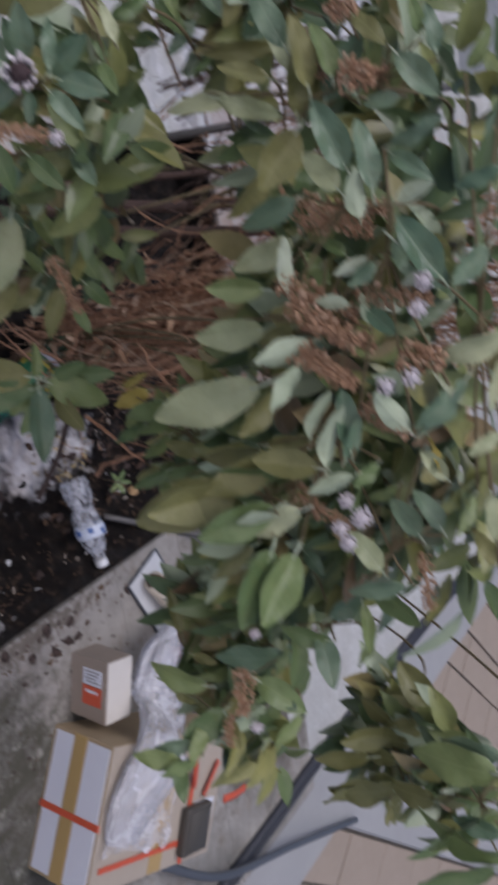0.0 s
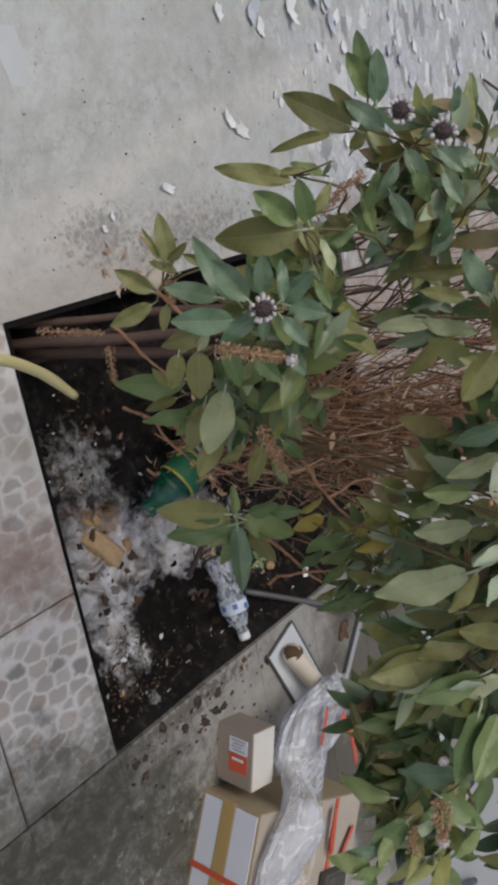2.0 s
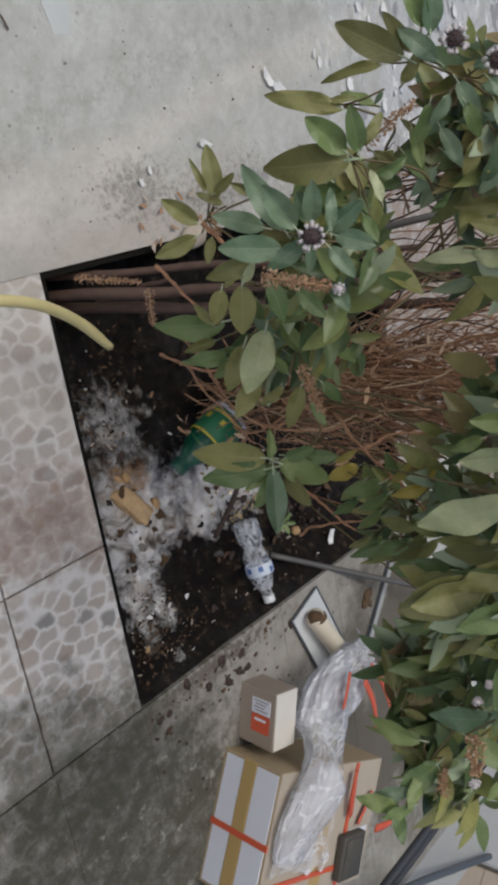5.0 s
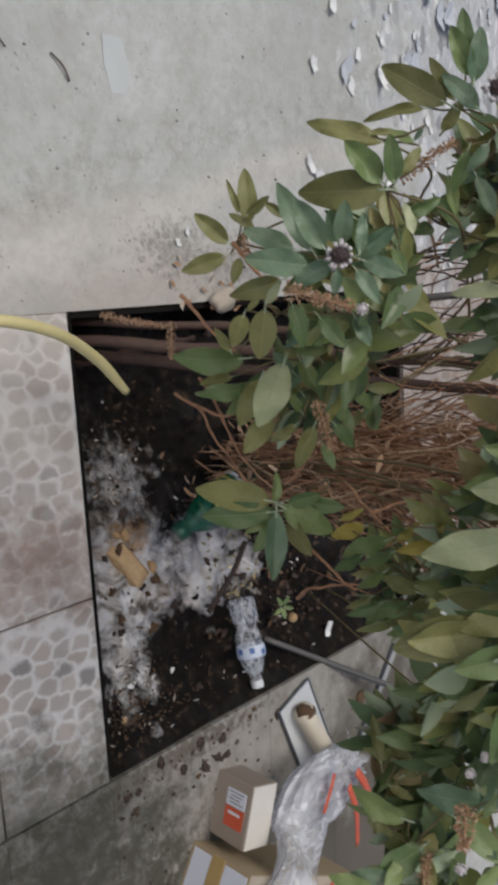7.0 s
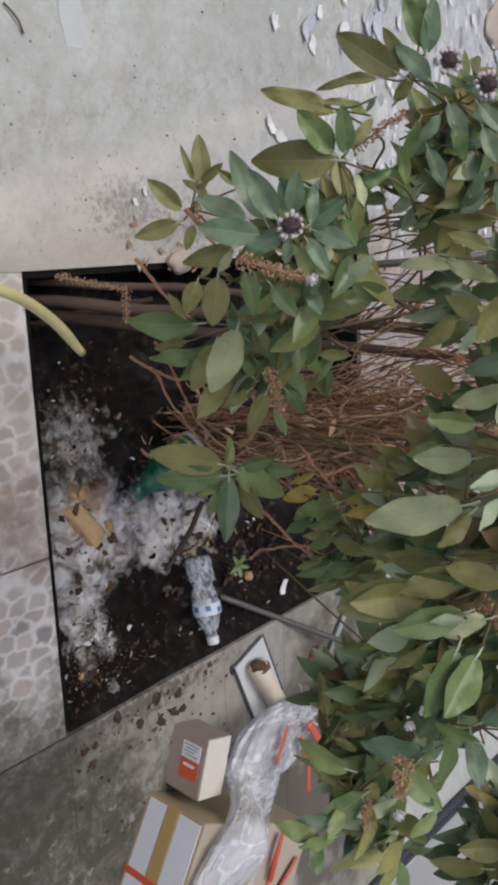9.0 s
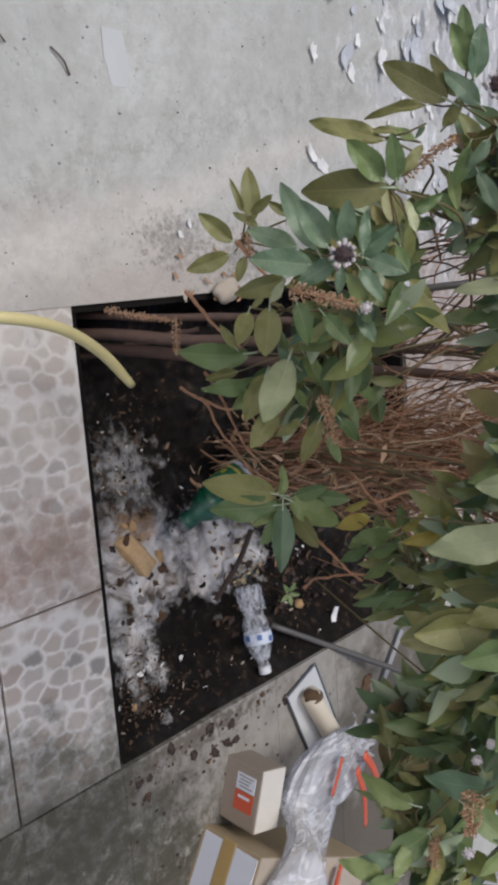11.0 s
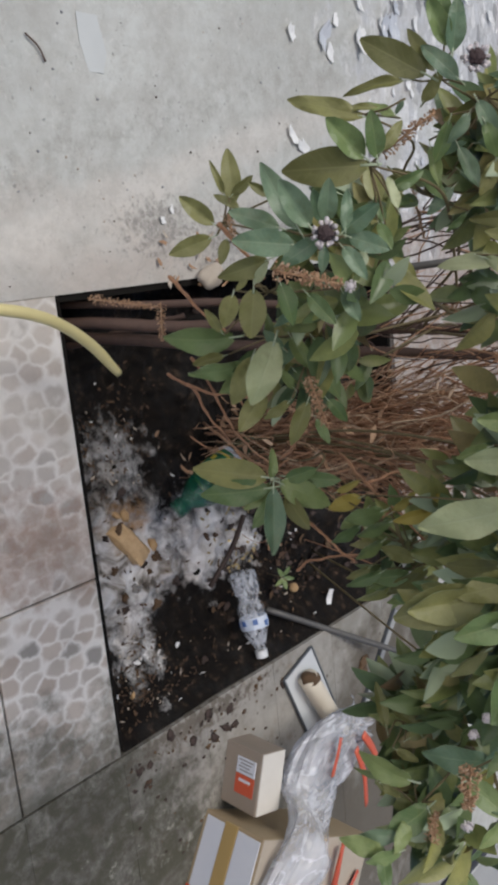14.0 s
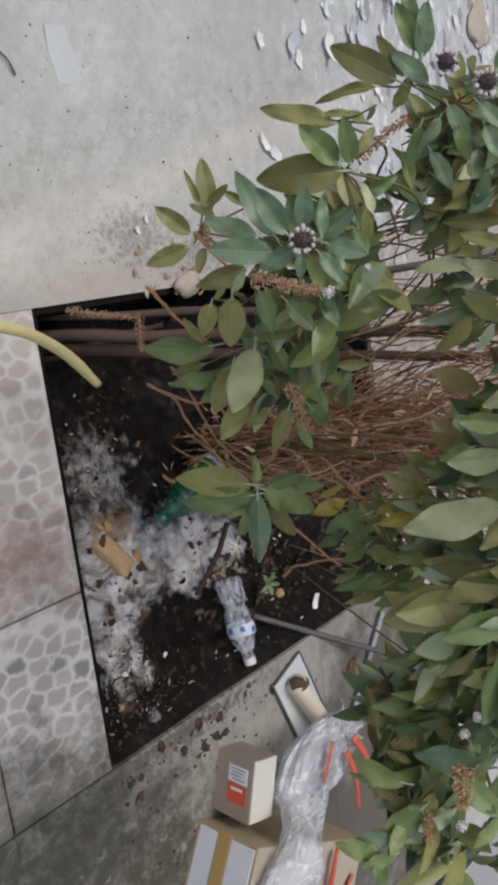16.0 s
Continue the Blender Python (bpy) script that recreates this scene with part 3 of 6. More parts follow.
def soil_height(x, y):
    h = -0.15 + 0.02 * noise.noise(Vector((x * 6, y * 6, 0))) + 0.018 * noise.noise(Vector((x * 19, y * 19, 4))) + 0.010 * noise.noise(Vector((x * 48, y * 48, 7)))
    h += 0.045 * max(0.0, min(1.0, (x - 0.3) * 2.2)) + 0.05 * max(0.0, min(1.0, (y - 0.35) * 2.0))
    side = max(0.0, (x - (PX - 0.10)) / 0.10)
    h += (-0.007 - h) * min(1.0, side) ** 1.4
    return h - 0.03 * math.exp(-(((x - 0.72) / 0.10) ** 2 + ((y - 0.27) / 0.09) ** 2))


tagged(part("pit_soil", grid(0.01, PX - 0.001, 0.01, PY - 0.01, 170, 190, soil_height), SOIL), "black wet soil with pale ash scum in the pit", "soil", kind="structure")


# ---- kerb and paving ----
tagged(part("kerb", box(EDGE, 2.36, -4, 8, -0.4, -0.03, 0.008), KERB, smooth=False), "pale smooth concrete kerb strip beside the paving", "kerb", kind="structure")
SLANT = Matrix.Rotation(math.atan2(0.65, 0.76), 4, "Z")
bm = box(0.0, 6.0, -0.592, 0.0, -0.4, -0.035, 0.01)
bmesh.ops.transform(bm, matrix=SLANT @ Matrix.Translation((2.45, 0, 0)), verts=bm.verts)
tagged(part("light_slab", bm, KERB, smooth=False), "pale concrete strip let into the paving", "slab", kind="structure")
pave_bed = tagged(part("pavement", box(2.36, 8, -4, 8, -0.4, -0.075), GROUT, smooth=False), "tan block paving with dark open joints", "paving", kind="structure")


# ---- things on the slab ----
def cardboard_box(name, origin, turn, w, d, h, side, top, label, flaps=2):
    """A closed carton standing on the floor: front along local x, depth along local y."""
    thing = empty(name, pose(*origin, 0, 0, turn))
    body = box(0, w, 0, d, 0, h, 0.004, 2)
    for v in body.verts:
        v.co += Vector(noise.noise_vector(v.co * 9)) * 0.0025
    part("carton", body, side, thing, smooth=False)
    for k in range(flaps):
        part("flap", box(0.001, w - 0.001, 0.001 + d * k / flaps, d * (k + 1) / flaps - 0.001, h - 0.001, h + 0.0022, 0.001), top, thing, smooth=False)
    return tagged(thing, label, "cardboard box")


big = cardboard_box("shipping_carton", (1.088, 0.190, -0.006), -31.5, 0.29, 0.40, 0.165, CARDTAN, CARDTOP, "tan cardboard carton with white paper strips and red strap")
part("paper_strip", box(0.008, 0.282, -0.0016, 0.001, 0.012, 0.062, 0.0005), PAPER, big, "white paper strip", smooth=False)
part("paper_strip", box(0.008, 0.282, -0.0016, 0.001, 0.100, 0.160, 0.0005), PAPER, big, "white paper strip", smooth=False)
part("packing_tape", box(0.002, 0.288, -0.0026, 0.001, 0.064, 0.098, 0.0005), TAPE, big, "amber packing tape", smooth=False)
part("strap", box(0.150, 0.163, -0.0040, 0.001, 0.0, 0.168, 0.0005), REDS, big, "red plastic strap", smooth=False)
part("packing_tape", box(0.004, 0.286, 0.18, 0.222, 0.166, 0.1684, 0.0003), TAPE, big, "amber packing tape", smooth=False)
part("strap", box(0.002, 0.288, 0.285, 0.296, 0.166, 0.171, 0.0005), REDS, big, "red plastic strap", smooth=False)
part("paper_strip", box(0.16, 0.25, 0.31, 0.385, 0.166, 0.1690, 0.0003), PAPER, big, "torn white label", smooth=False)
part("strap", box(0.235, 0.246, 0.02, 0.36, 0.166, 0.171, 0.0005), REDS, big, "red plastic strap", smooth=False)

small = cardboard_box("small_carton", (0.966, 0.270, -0.006), -18.5, 0.130, 0.072, 0.106, CARD, CARDPALE, "small brown carton with pale lid and red label", 1)
part("label_sticker", box(0.022, 0.056, -0.0014, 0.001, 0.040, 0.092, 0.0004), PAPER, small, "white printed sticker", smooth=False)
part("label_sticker", box(0.058, 0.098, -0.0014, 0.001, 0.040, 0.092, 0.0004), REDS, small, "red printed sticker", smooth=False)
for k in range(4):
    part("print_bar", box(0.026 + 0.007 * k, 0.029 + 0.007 * k, -0.0020, -0.0012, 0.046 + 0.004 * (k % 2), 0.086 - 0.005 * (k % 3)), INK, small, smooth=False)
part("print_bar", box(0.066, 0.072, -0.0020, -0.0012, 0.050, 0.082), PAPER, small, smooth=False)

# a limp film bag draped from the tray over the carton
SKIRT = (Vector((1.096, 0.271, 0.162)), Vector((1.198, 0.362, 0.165)), Vector((1.403, 0.260, 0.163)), Vector((1.265, 0.088, 0.163)))
RIBBONS = (
    ((1.013, 0.466, 0.150), (1.046, 0.446, 0.152), (1.088, 0.428, 0.148)),
    ((1.065, 0.513, 0.152), (1.144, 0.539, 0.150), (1.238, 0.552, 0.140)),
    ((1.046, 0.545, 0.150), (1.124, 0.592, 0.145), (1.273, 0.655, 0.120)),
    ((1.238, 0.409, 0.178), (1.276, 0.385, 0.182), (1.336, 0.368, 0.176)),
    ((1.346, 0.467, 0.168), (1.367, 0.429, 0.170), (1.389, 0.397, 0.168)),
    ((1.455, 0.459, 0.168), (1.475, 0.499, 0.170), (1.491, 0.543, 0.168)),
)
bag = empty("plastic_bag")
line = curve([(1.085, 0.600, 0.085), (1.076, 0.520, 0.095), (1.080, 0.430, 0.10), (1.14, 0.362, 0.12), (1.168, 0.300, 0.175), (1.218, 0.20, 0.178), (1.285, 0.140, 0.170)], 22)
bm = bmesh.new()
last = None
for i, p in enumerate(line):
    t = i / (len(line) - 1)
    d = (line[min(i + 1, len(line) - 1)] - line[max(i - 1, 0)]).normalized()
    out = Vector((d.y, -d.x, 0)).normalized()
    wide = 0.030 + 0.056 * math.sin(math.pi * min(1.0, t * 0.85 + 0.14)) ** 0.6
    ring = []
    for k in range(96):
        a = 2 * math.pi * k / 96
        u = Vector((3.2 * math.cos(a), 3.2 * math.sin(a), t * 1.1))
        fold = 1 + 0.26 * noise.noise(Vector((u.x * 0.5, u.y * 0.5, t * 3.0))) + 0.20 * (0.35 - abs(noise.noise(Vector((u.x * 1.6, u.y * 1.6, t * 4 + 5))))) + 0.16 * (0.3 - abs(noise.noise(Vector((u.x * 3.6, u.y * 3.6, t * 11))))) + 0.07 * noise.noise(Vector((u.x * 8, u.y * 8, t * 30)))
        q = p + out * math.cos(a) * wide * fold + Vector((0, 0, 1)) * math.sin(a) * wide * 0.45 * fold
        q.z = max(q.z, 0.004)
        ring.append(bm.verts.new(q))
    if last:
        for k in range(96):
            bm.faces.new((last[k], last[(k + 1) % 96], ring[(k + 1) % 96], ring[k]))
    last = ring
part("film", bm, BAGFILM, bag)
# the ragged, flattened mouth of the bag
bm = bmesh.new()
last = None
for i in range(15):
    t = i / 14
    ring = []
    for k in range(33):
        s = k / 16 - 1
        x = 1.075 + s * (0.045 + 0.030 * t) + 0.012 * noise.noise(Vector((s * 5, t * 4, 2)))
        y = 0.545 + t * (0.062 + 0.030 * noise.noise(Vector((s * 6, 1, 3))))
        z = 0.128 - 0.028 * s * s + 0.022 * noise.noise(Vector((s * 6, t * 2, 7))) - 0.03 * t * abs(s)
        ring.append(bm.verts.new((x, y, z)))
    if last:
        for k in range(32):
            bm.faces.new((last[k], last[k + 1], ring[k + 1], ring[k]))
    last = ring
bmesh.ops.solidify(bm, geom=bm.faces[:], thickness=0.0006)
part("mouth", bm, BAGFILM, bag, "ragged gathered mouth")
# a loose, thin skirt of the bag over the carton's top
bm = bmesh.new()
A, B, C, D = SKIRT
last = None
for i in range(41):
    ring = []
    for k in range(31):
        u, v = k / 30, i / 40
        edge = 0.10 * noise.noise(Vector((v * 7, u * 7, 3)))
        p = A.lerp(B, u).lerp(D.lerp(C, u), v * (1 + edge))
        ridge = 0.35 - abs(noise.noise(Vector((u * 5, v * 3.5, 9))))
        p.z += 0.004 + 0.022 * max(0.0, ridge) + 0.006 * abs(noise.noise(Vector((u * 14, v * 12, 2))))
        ring.append(bm.verts.new(p))
    if last:
        for k in range(30):
            bm.faces.new((last[k], last[k + 1], ring[k + 1], ring[k]))
    last = ring
part("skirt", bm, BAGTHIN, bag, "thin see-through skirt of the bag")
for pts in RIBBONS:
    part("ribbon", tube(curve(pts, 6), 0.0105, 6, True, 0.2), REDS, bag, "red ribbon handle")
tagged(bag, "crumpled clear plastic bag with red ribbons on carton", "plastic bag")

block = empty("plastic_crate_piece", pose(1.365, 0.330, 0.1635, 0, 0, -28))
part("shell", box(0, 0.105, 0, 0.085, 0, 0.022, 0.005, 2), DARKGREY, block)
part("rim", box(0.008, 0.097, 0.008, 0.077, 0.020, 0.025, 0.003), DARKGREY, block)
tagged(block, "dark grey plastic piece lying on the carton", "plastic piece")

# enamel tray with a tube lying in it
tray = empty("enamel_tray", pose(0.913, 0.452, 0.0012, 0, 0, 21))
w, d = 0.21, 0.112
part("plate", box(0, w, 0, d, 0, 0.006, 0.002), TRAYW, tray, smooth=False)
for a in ((0, w, -0.003, 0.004), (0, w, d - 0.004, d + 0.003)):
    part("rim", box(a[0], a[1], a[2] + 0.001, a[3] - 0.001, 0.001, 0.008, 0.001), BLUEGREY, tray, "dark rim", smooth=False)
part("rim", box(-0.002, 0.003, 0.004, d - 0.004, 0.001, 0.008, 0.001), BLUEGREY, tray, "dark rim", smooth=False)
tagged(tray, "chipped white enamel tray with dark rim on the floor", "tray")
roll = empty("cardboard_tube")
a, b = Vector((0.925, 0.510, 0.027)), Vector((1.115, 0.610, 0.030))
part("tube", tube([a.lerp(b, i / 6) for i in range(7)], 0.024, 18), PVC, roll)
bm = lump(0.0245, 3, (0.7, 0.9, 0.9), 0.45, 3)
bmesh.ops.translate(bm, vec=a + Vector((0.004, 0.002, 0.004)), verts=bm.verts)
part("crust", bm, BROWNCAKE, roll, "brown dried crust at the tube's mouth")
tagged(roll, "cream tube with brown crusted mouth lying in tray", "tube")

for k, (a, b, ww) in enumerate((((0.915, 0.905, 0.004), (1.150, 0.712, 0.004), 0.026),)):
    a, b = Vector(a), Vector(b)
    strip = empty("metal_strip", Matrix.Translation(a) @ (b - a).to_track_quat("X", "Z").to_matrix().to_4x4())
    ln = (b - a).length
    part("flange", box(0, ln, 0, ww, -0.004, 0.002, 0.0008), KERB, strip, "white painted flange", smooth=False)
    part("web", box(0, ln, -0.004, 0.0005, -0.004, 0.007, 0.0008), BLUEGREY, strip, "dark web", smooth=False)
    tagged(strip, "thin white angle strip with dark edge", "metal strip", "angle strips")

rod = tagged(part("iron_rod", tube(curve([(0.76, 0.475, -0.05), (0.93, 0.735, 0.03), (1.11, 1.015, 0.10), (1.30, 1.31, 0.175)], 6), 0.0075, 8), ROD), "grey iron rod leaning out of the pit", "rod")

for k, dx in enumerate((0.0, 0.034)):
    tagged(part("black_pipe", tube(curve([(1.93 + dx, -1.5, 0.006), (1.925 + dx, 0.6, 0.008), (1.915 + dx, 1.1, 0.008), (1.94 + dx, 1.9, 0.008), (2.02 + dx, 3.4, 0.006)], 10), 0.0145 - 0.003 * k, 10), BLACK), "black plastic pipe running along the slab edge", "pipe", "edge pipes")
tagged(part("rotten_stick", tube(curve([(0.525, 0.445, -0.062), (0.59, 0.41, -0.072), (0.665, 0.345, -0.088)], 5), 0.006, 7), DARKWOOD), "dark rotten stick on the soil in the pit", "stick")
tagged(part("blue_grey_pipe", tube(curve([(1.50, 0.20, 0.015), (1.60, 0.33, 0.035), (1.82, 0.52, 0.055), (2.05, 0.86, 0.04), (2.40, 1.32, -0.015)], 8), 0.0115, 10), BLUEGREY), "blue-grey pipe lying across the kerb", "pipe")

# yellow watering hose reaching into the pit
hose = empty("garden_hose")
hp = curve([(0.03, -0.75, 0.008), (0.01, -0.45, 0.06), (-0.001, -0.290, 0.125), (0.000, -0.216, 0.148), (0.024, -0.123, 0.145), (0.071, -0.037, 0.120), (0.132, 0.035, 0.092)], 10)
bm = tube(hp, lambda t: 0.0088 if t < 0.9 else 0.0088 - 0.022 * (t - 0.9), 14)
part("tube", bm, HOSE, hose)
end, back = hp[-1], hp[-3]
part("mouth", tube([end, end + (end - back).normalized() * 0.0012], 0.0052, 12), DARKGREY, hose, "dark open mouth")
tagged(hose, "yellowed rubber garden hose hanging over the pit", "hose")


# ---- rubbish in the pit ----
def bottle(name, neck, base, radius, film, cap_mat, label_mat, ink, label, band, waist=0.0, cap_size=0.44):
    neck, base = Vector(neck), Vector(base)
    axis = neck - base
    ln = axis.length
    thing = empty(name, Matrix.Translation(base) @ axis.to_track_quat("Z", "X").to_matrix().to_4x4())
    r = radius
    prof = [(0.001, 0.006), (r * 0.6, 0.002), (r * 0.93, 0.006), (r, 0.018)]
    z = 0.018
    k = 0
    while z < ln * 0.62:
        z += ln * 0.026
        k += 1
        pinch = 1 - waist * math.exp(-((z / ln - 0.34) / 0.05) ** 2)
        prof.append((r * (1.0 if k % 2 else 0.95) * pinch, z))
    prof += [(r * 0.98, ln * 0.66), (r * 0.86, ln * 0.73), (r * 0.62, ln * 0.81), (r * 0.42, ln * 0.87), (r * 0.38, ln * 0.90), (r * 0.46, ln * 0.905), (r * 0.46, ln * 0.915), (r * 0.38, ln * 0.92)]
    bm = lathe(prof, 22)
    for v in bm.verts:
        dent = noise.noise(v.co * 22 + Vector((ln * 90, 0, 0)))
        f = 1 - 0.22 * max(0.0, dent) * (1 if v.co.z < ln * 0.8 else 0)
        v.co.x *= f
        v.co.y *= f
    part("body", bm, film, thing)
    part("wrapper", lathe([(r * 0.985, ln * band[0]), (r * 1.012, ln * band[0] + 0.001), (r * 1.012, ln * band[1] - 0.001), (r * 0.985, ln * band[1])], 22), label_mat, thing, "printed wrapper label")
    for q in range(7):
        a = 2 * math.pi * q / 7
        bm = box(-0.0055, 0.0055, -0.0009, 0.0009, -0.006, 0.006)
        bmesh.ops.transform(bm, matrix=Matrix.Rotation(a, 4, "Z") @ Matrix.Translation((0, r * 1.018, ln * (band[0] + band[1]) / 2 + 0.004 * (q % 3 - 1))), verts=bm.verts)
        part("print_bar", bm, ink, thing, smooth=False)
    bm = lathe([(0.001, ln), (r * cap_size * 0.9, ln), (r * cap_size, ln - 0.002), (r * cap_size, ln * 0.915), (r * 0.30, ln * 0.912)], 20)
    part("cap", bm, cap_mat, thing, "screw cap")
    return tagged(thing, label, "bottle")


bottle("water_bottle", (0.843, 0.412, -0.014), (0.650, 0.428, -0.070), 0.031, PETCLEAR, CAPWHITE, BOTLABEL, BLUEINK, "empty clear water bottle with pale blue label", (0.53, 0.66), 0.24)
soda = bottle("soda_bottle", (0.462, 0.258, -0.070), (0.362, 0.475, -0.020), 0.044, PETGREEN, PETGREEN, GREENLABEL, YELLOWINK, "green soda bottle lying half hidden in the pit", (0.34, 0.62))
for z0, z1, mat, note in ((0.074, 0.084, PAPER, "white label stripe"), (0.150, 0.156, YELLOWINK, "yellow label stripe"), (0.092, 0.098, YELLOWINK, "yellow label stripe")):
    part("label_stripe", lathe([(0.0440, z0), (0.0452, z0 + 0.001), (0.0452, z1 - 0.001), (0.0440, z1)], 22), mat, soda, note)


rnd = random.Random(4)


def scatter(name, count, where, make, mats, label, category, group):
    for k in range(count):
        x, y, z = where()
        ob = part(name, make(k), mats[k % len(mats)], smooth=False)
        ob.matrix_world = pose(x, y, z, rnd.uniform(-15, 15), rnd.uniform(-15, 15), rnd.uniform(0, 360))
        tagged(ob, label, category, group)


def in_pit(x0, x1, y0, y1, lift):
    def pick():
        x, y = rnd.uniform(x0, x1), rnd.uniform(y0, y1)
        return x, y, soil_height(x, y) + lift
    return pick


loaf = box(-0.056, 0.056, -0.022, 0.022, 0, 0.030, 0.014, 3)
bmesh.ops.subdivide_edges(loaf, edges=loaf.edges[:], cuts=2, use_grid_fill=True)
for v in loaf.verts:
    v.co += Vector(noise.noise_vector(v.co * 70)) * 0.006 + Vector(noise.noise_vector(v.co * 26)) * 0.004
loaf = part("bread_piece", loaf, CRUMB)
loaf.matrix_world = pose(0.510, 0.172, soil_height(0.510, 0.172) - 0.006, 6, -5, 35)
tagged(loaf, "soggy tan block of bread lying in the scum", "bread")
for k, (x, y, s, mat) in enumerate(((0.455, 0.165, 0.011, CRUST), (0.445, 0.145, 0.008, CRUST), (0.535, 0.195, 0.012, CRUST), (0.475, 0.150, 0.012, BROWNCAKE), (0.535, 0.230, 0.011, CRUST), (0.59, 0.055, 0.010, CRUST), (0.50, 0.175, 0.013, BROWNCAKE), (0.80, 0.09, 0.006, CRUST), (0.62, 0.14, 0.009, BROWNCAKE))):
    ob = part("bread_crust", lump(s, k, (1.4, 0.8, 0.6), 1.0, 2), mat)
    ob.matrix_world = pose(x, y, soil_height(x, y) + 0.004, 0, 0, 47 * k)
    tagged(ob, "soggy orange-brown bread crust in the pit", "bread", "bread scraps")
scatter("foil_scrap", 40, in_pit(0.50, 0.66, 0.36, 0.50, 0.012), lambda k: sheet([(rnd.uniform(0.003, 0.009) * math.cos(a), rnd.uniform(0.0015, 0.004) * math.sin(a)) for a in (0, 1, 2, 3.1, 4.2, 5.3)], 0.0008, 9, k), [GOLD], "glinting gold foil scrap in the soil", "foil", "foil scraps")
scatter("soil_clod", 30, in_pit(0.06, 0.82, 0.06, 0.6, 0.0), lambda k: lump(rnd.uniform(0.004, 0.011), k, (1.2, 1, 0.6), 1.0, 2), [DARKWOOD, PITDARK, DARKWOOD, PITDARK], "small dark clod of wet soil", "clod", "soil clods")
scatter("ash_lump", 12, in_pit(0.34, 0.72, 0.07, 0.30, 0.003), lambda k: lump(rnd.uniform(0.004, 0.009), k + 50, (1.3, 1, 0.5), 1.0, 3), [SLAB, DARKWOOD, BROWNCAKE], "pale grey lump of sodden ash", "ash", "ash lumps")
scatter("dead_leaf", 75, in_pit(0.46, 0.80, 0.36, 0.80, 0.008), lambda k: sheet([(rnd.uniform(0.005, 0.018) * math.cos(a), rnd.uniform(0.002, 0.009) * math.sin(a)) for a in (0, 0.8, 1.6, 2.4, 3.1, 4.0, 4.8, 5.6)], 0.0008, 26, k), [DEAD, DARKWOOD, BROWNCAKE, DARKWOOD, DARKWOOD], "curled brown dead leaf on the soil", "leaf", "leaf litter")
scatter("paper_scrap", 2, in_pit(0.70, 0.80, 0.08, 0.30, 0.010), lambda k: sheet([(rnd.uniform(0.005, 0.010) * math.cos(a), rnd.uniform(0.004, 0.008) * math.sin(a)) for a in (0, 0.9, 1.7, 3.1, 4.0, 5.3)], 0.0008, 12, k), [FLAKE], "small scrap of white paper", "paper", "paper scraps")

BLUEBAG = simple("dark_blue_plastic", (0.035, 0.035, 0.075), (0.10, 0.10, 0.19), 40, 0.35, 0.5)
scrap = part("blue_plastic", lump(0.034, 12, (1.0, 1.5, 0.5), 1.1, 4), BLUEBAG)
scrap.matrix_world = pose(0.405, 0.510, soil_height(0.405, 0.510) + 0.012, 0, 0, 25)
tagged(scrap, "crumpled dark blue plastic scrap under the stems", "plastic scrap")
berry = part("fallen_berry", lump(0.011, 2, (1, 1.1, 0.9), 0.25, 3), CRUST)
berry.matrix_world = pose(0.758, 0.600, soil_height(0.758, 0.6) + 0.006)
tagged(berry, "small orange fallen fruit on the dark soil", "fruit")
slip = part("plastic_slip", sheet([(-0.025, -0.008), (0.0, -0.010), (0.026, -0.006), (0.024, 0.006), (0.0, 0.008), (-0.026, 0.005)], 0.001, 14, 3), FLAKE, smooth=False)
slip.matrix_world = pose(0.815, 0.690, soil_height(0.815, 0.69) + 0.006, 10, 0, -20)
tagged(slip, "white slip of plastic lying in the soil", "plastic slip")
clump = part("dried_mud", lump(0.020, 8, (1.3, 0.9, 0.25), 1.1, 3), BROWNCAKE)
clump.matrix_world = pose(1.018, 0.758, 0.001, 0, 0, 30)
tagged(clump, "dried brown clump of mud on the slab", "mud clump")

crumbs = bmesh.new()
crnd = random.Random(31)
for (cx, cy), (sx, sy), n in (((0.30, 0.16), (0.07, 0.07), 170), ((0.80, 0.12), (0.03, 0.06), 150), ((0.74, 0.14), (0.05, 0.05), 90), ((0.68, 0.58), (0.08, 0.07), 200), ((0.56, 0.22), (0.08, 0.09), 36), ((0.80, 0.30), (0.025, 0.12), 70)):
    for k in range(n):
        x, y = crnd.gauss(cx, sx), crnd.gauss(cy, sy)
        if not (0.03 < x < PX - 0.02 and 0.02 < y < PY - 0.04):
            continue
        a, b = crnd.uniform(0.002, 0.009), crnd.uniform(0.001, 0.0032)
        bm = sheet([(a * crnd.uniform(0.6, 1) * math.cos(q), b * crnd.uniform(0.6, 1) * math.sin(q)) for q in (0, 0.9, 1.8, 2.7, 3.6, 4.5, 5.4)], 0.0009, 30, k)
        bmesh.ops.transform(bm, matrix=Matrix.Translation((x, y, soil_height(x, y) + 0.003)) @ Euler((crnd.uniform(-0.7, 0.7), crnd.uniform(-0.7, 0.7), crnd.uniform(0, 6.28))).to_matrix().to_4x4(), verts=bm.verts)
        slot = crnd.choice((0, 0, 0, 0, 1, 1, 1, 1, 1, 2)) if k % 19 else 3
        for f in bm.faces:
            f.material_index = slot
        join(crumbs, bm)
tagged(part("pit_debris", crumbs, [DEAD, BROWNCAKE, STONE, FLAKE], smooth=False), "dead leaf crumbs and pale flecks on the wet soil", "debris", kind="stuff")

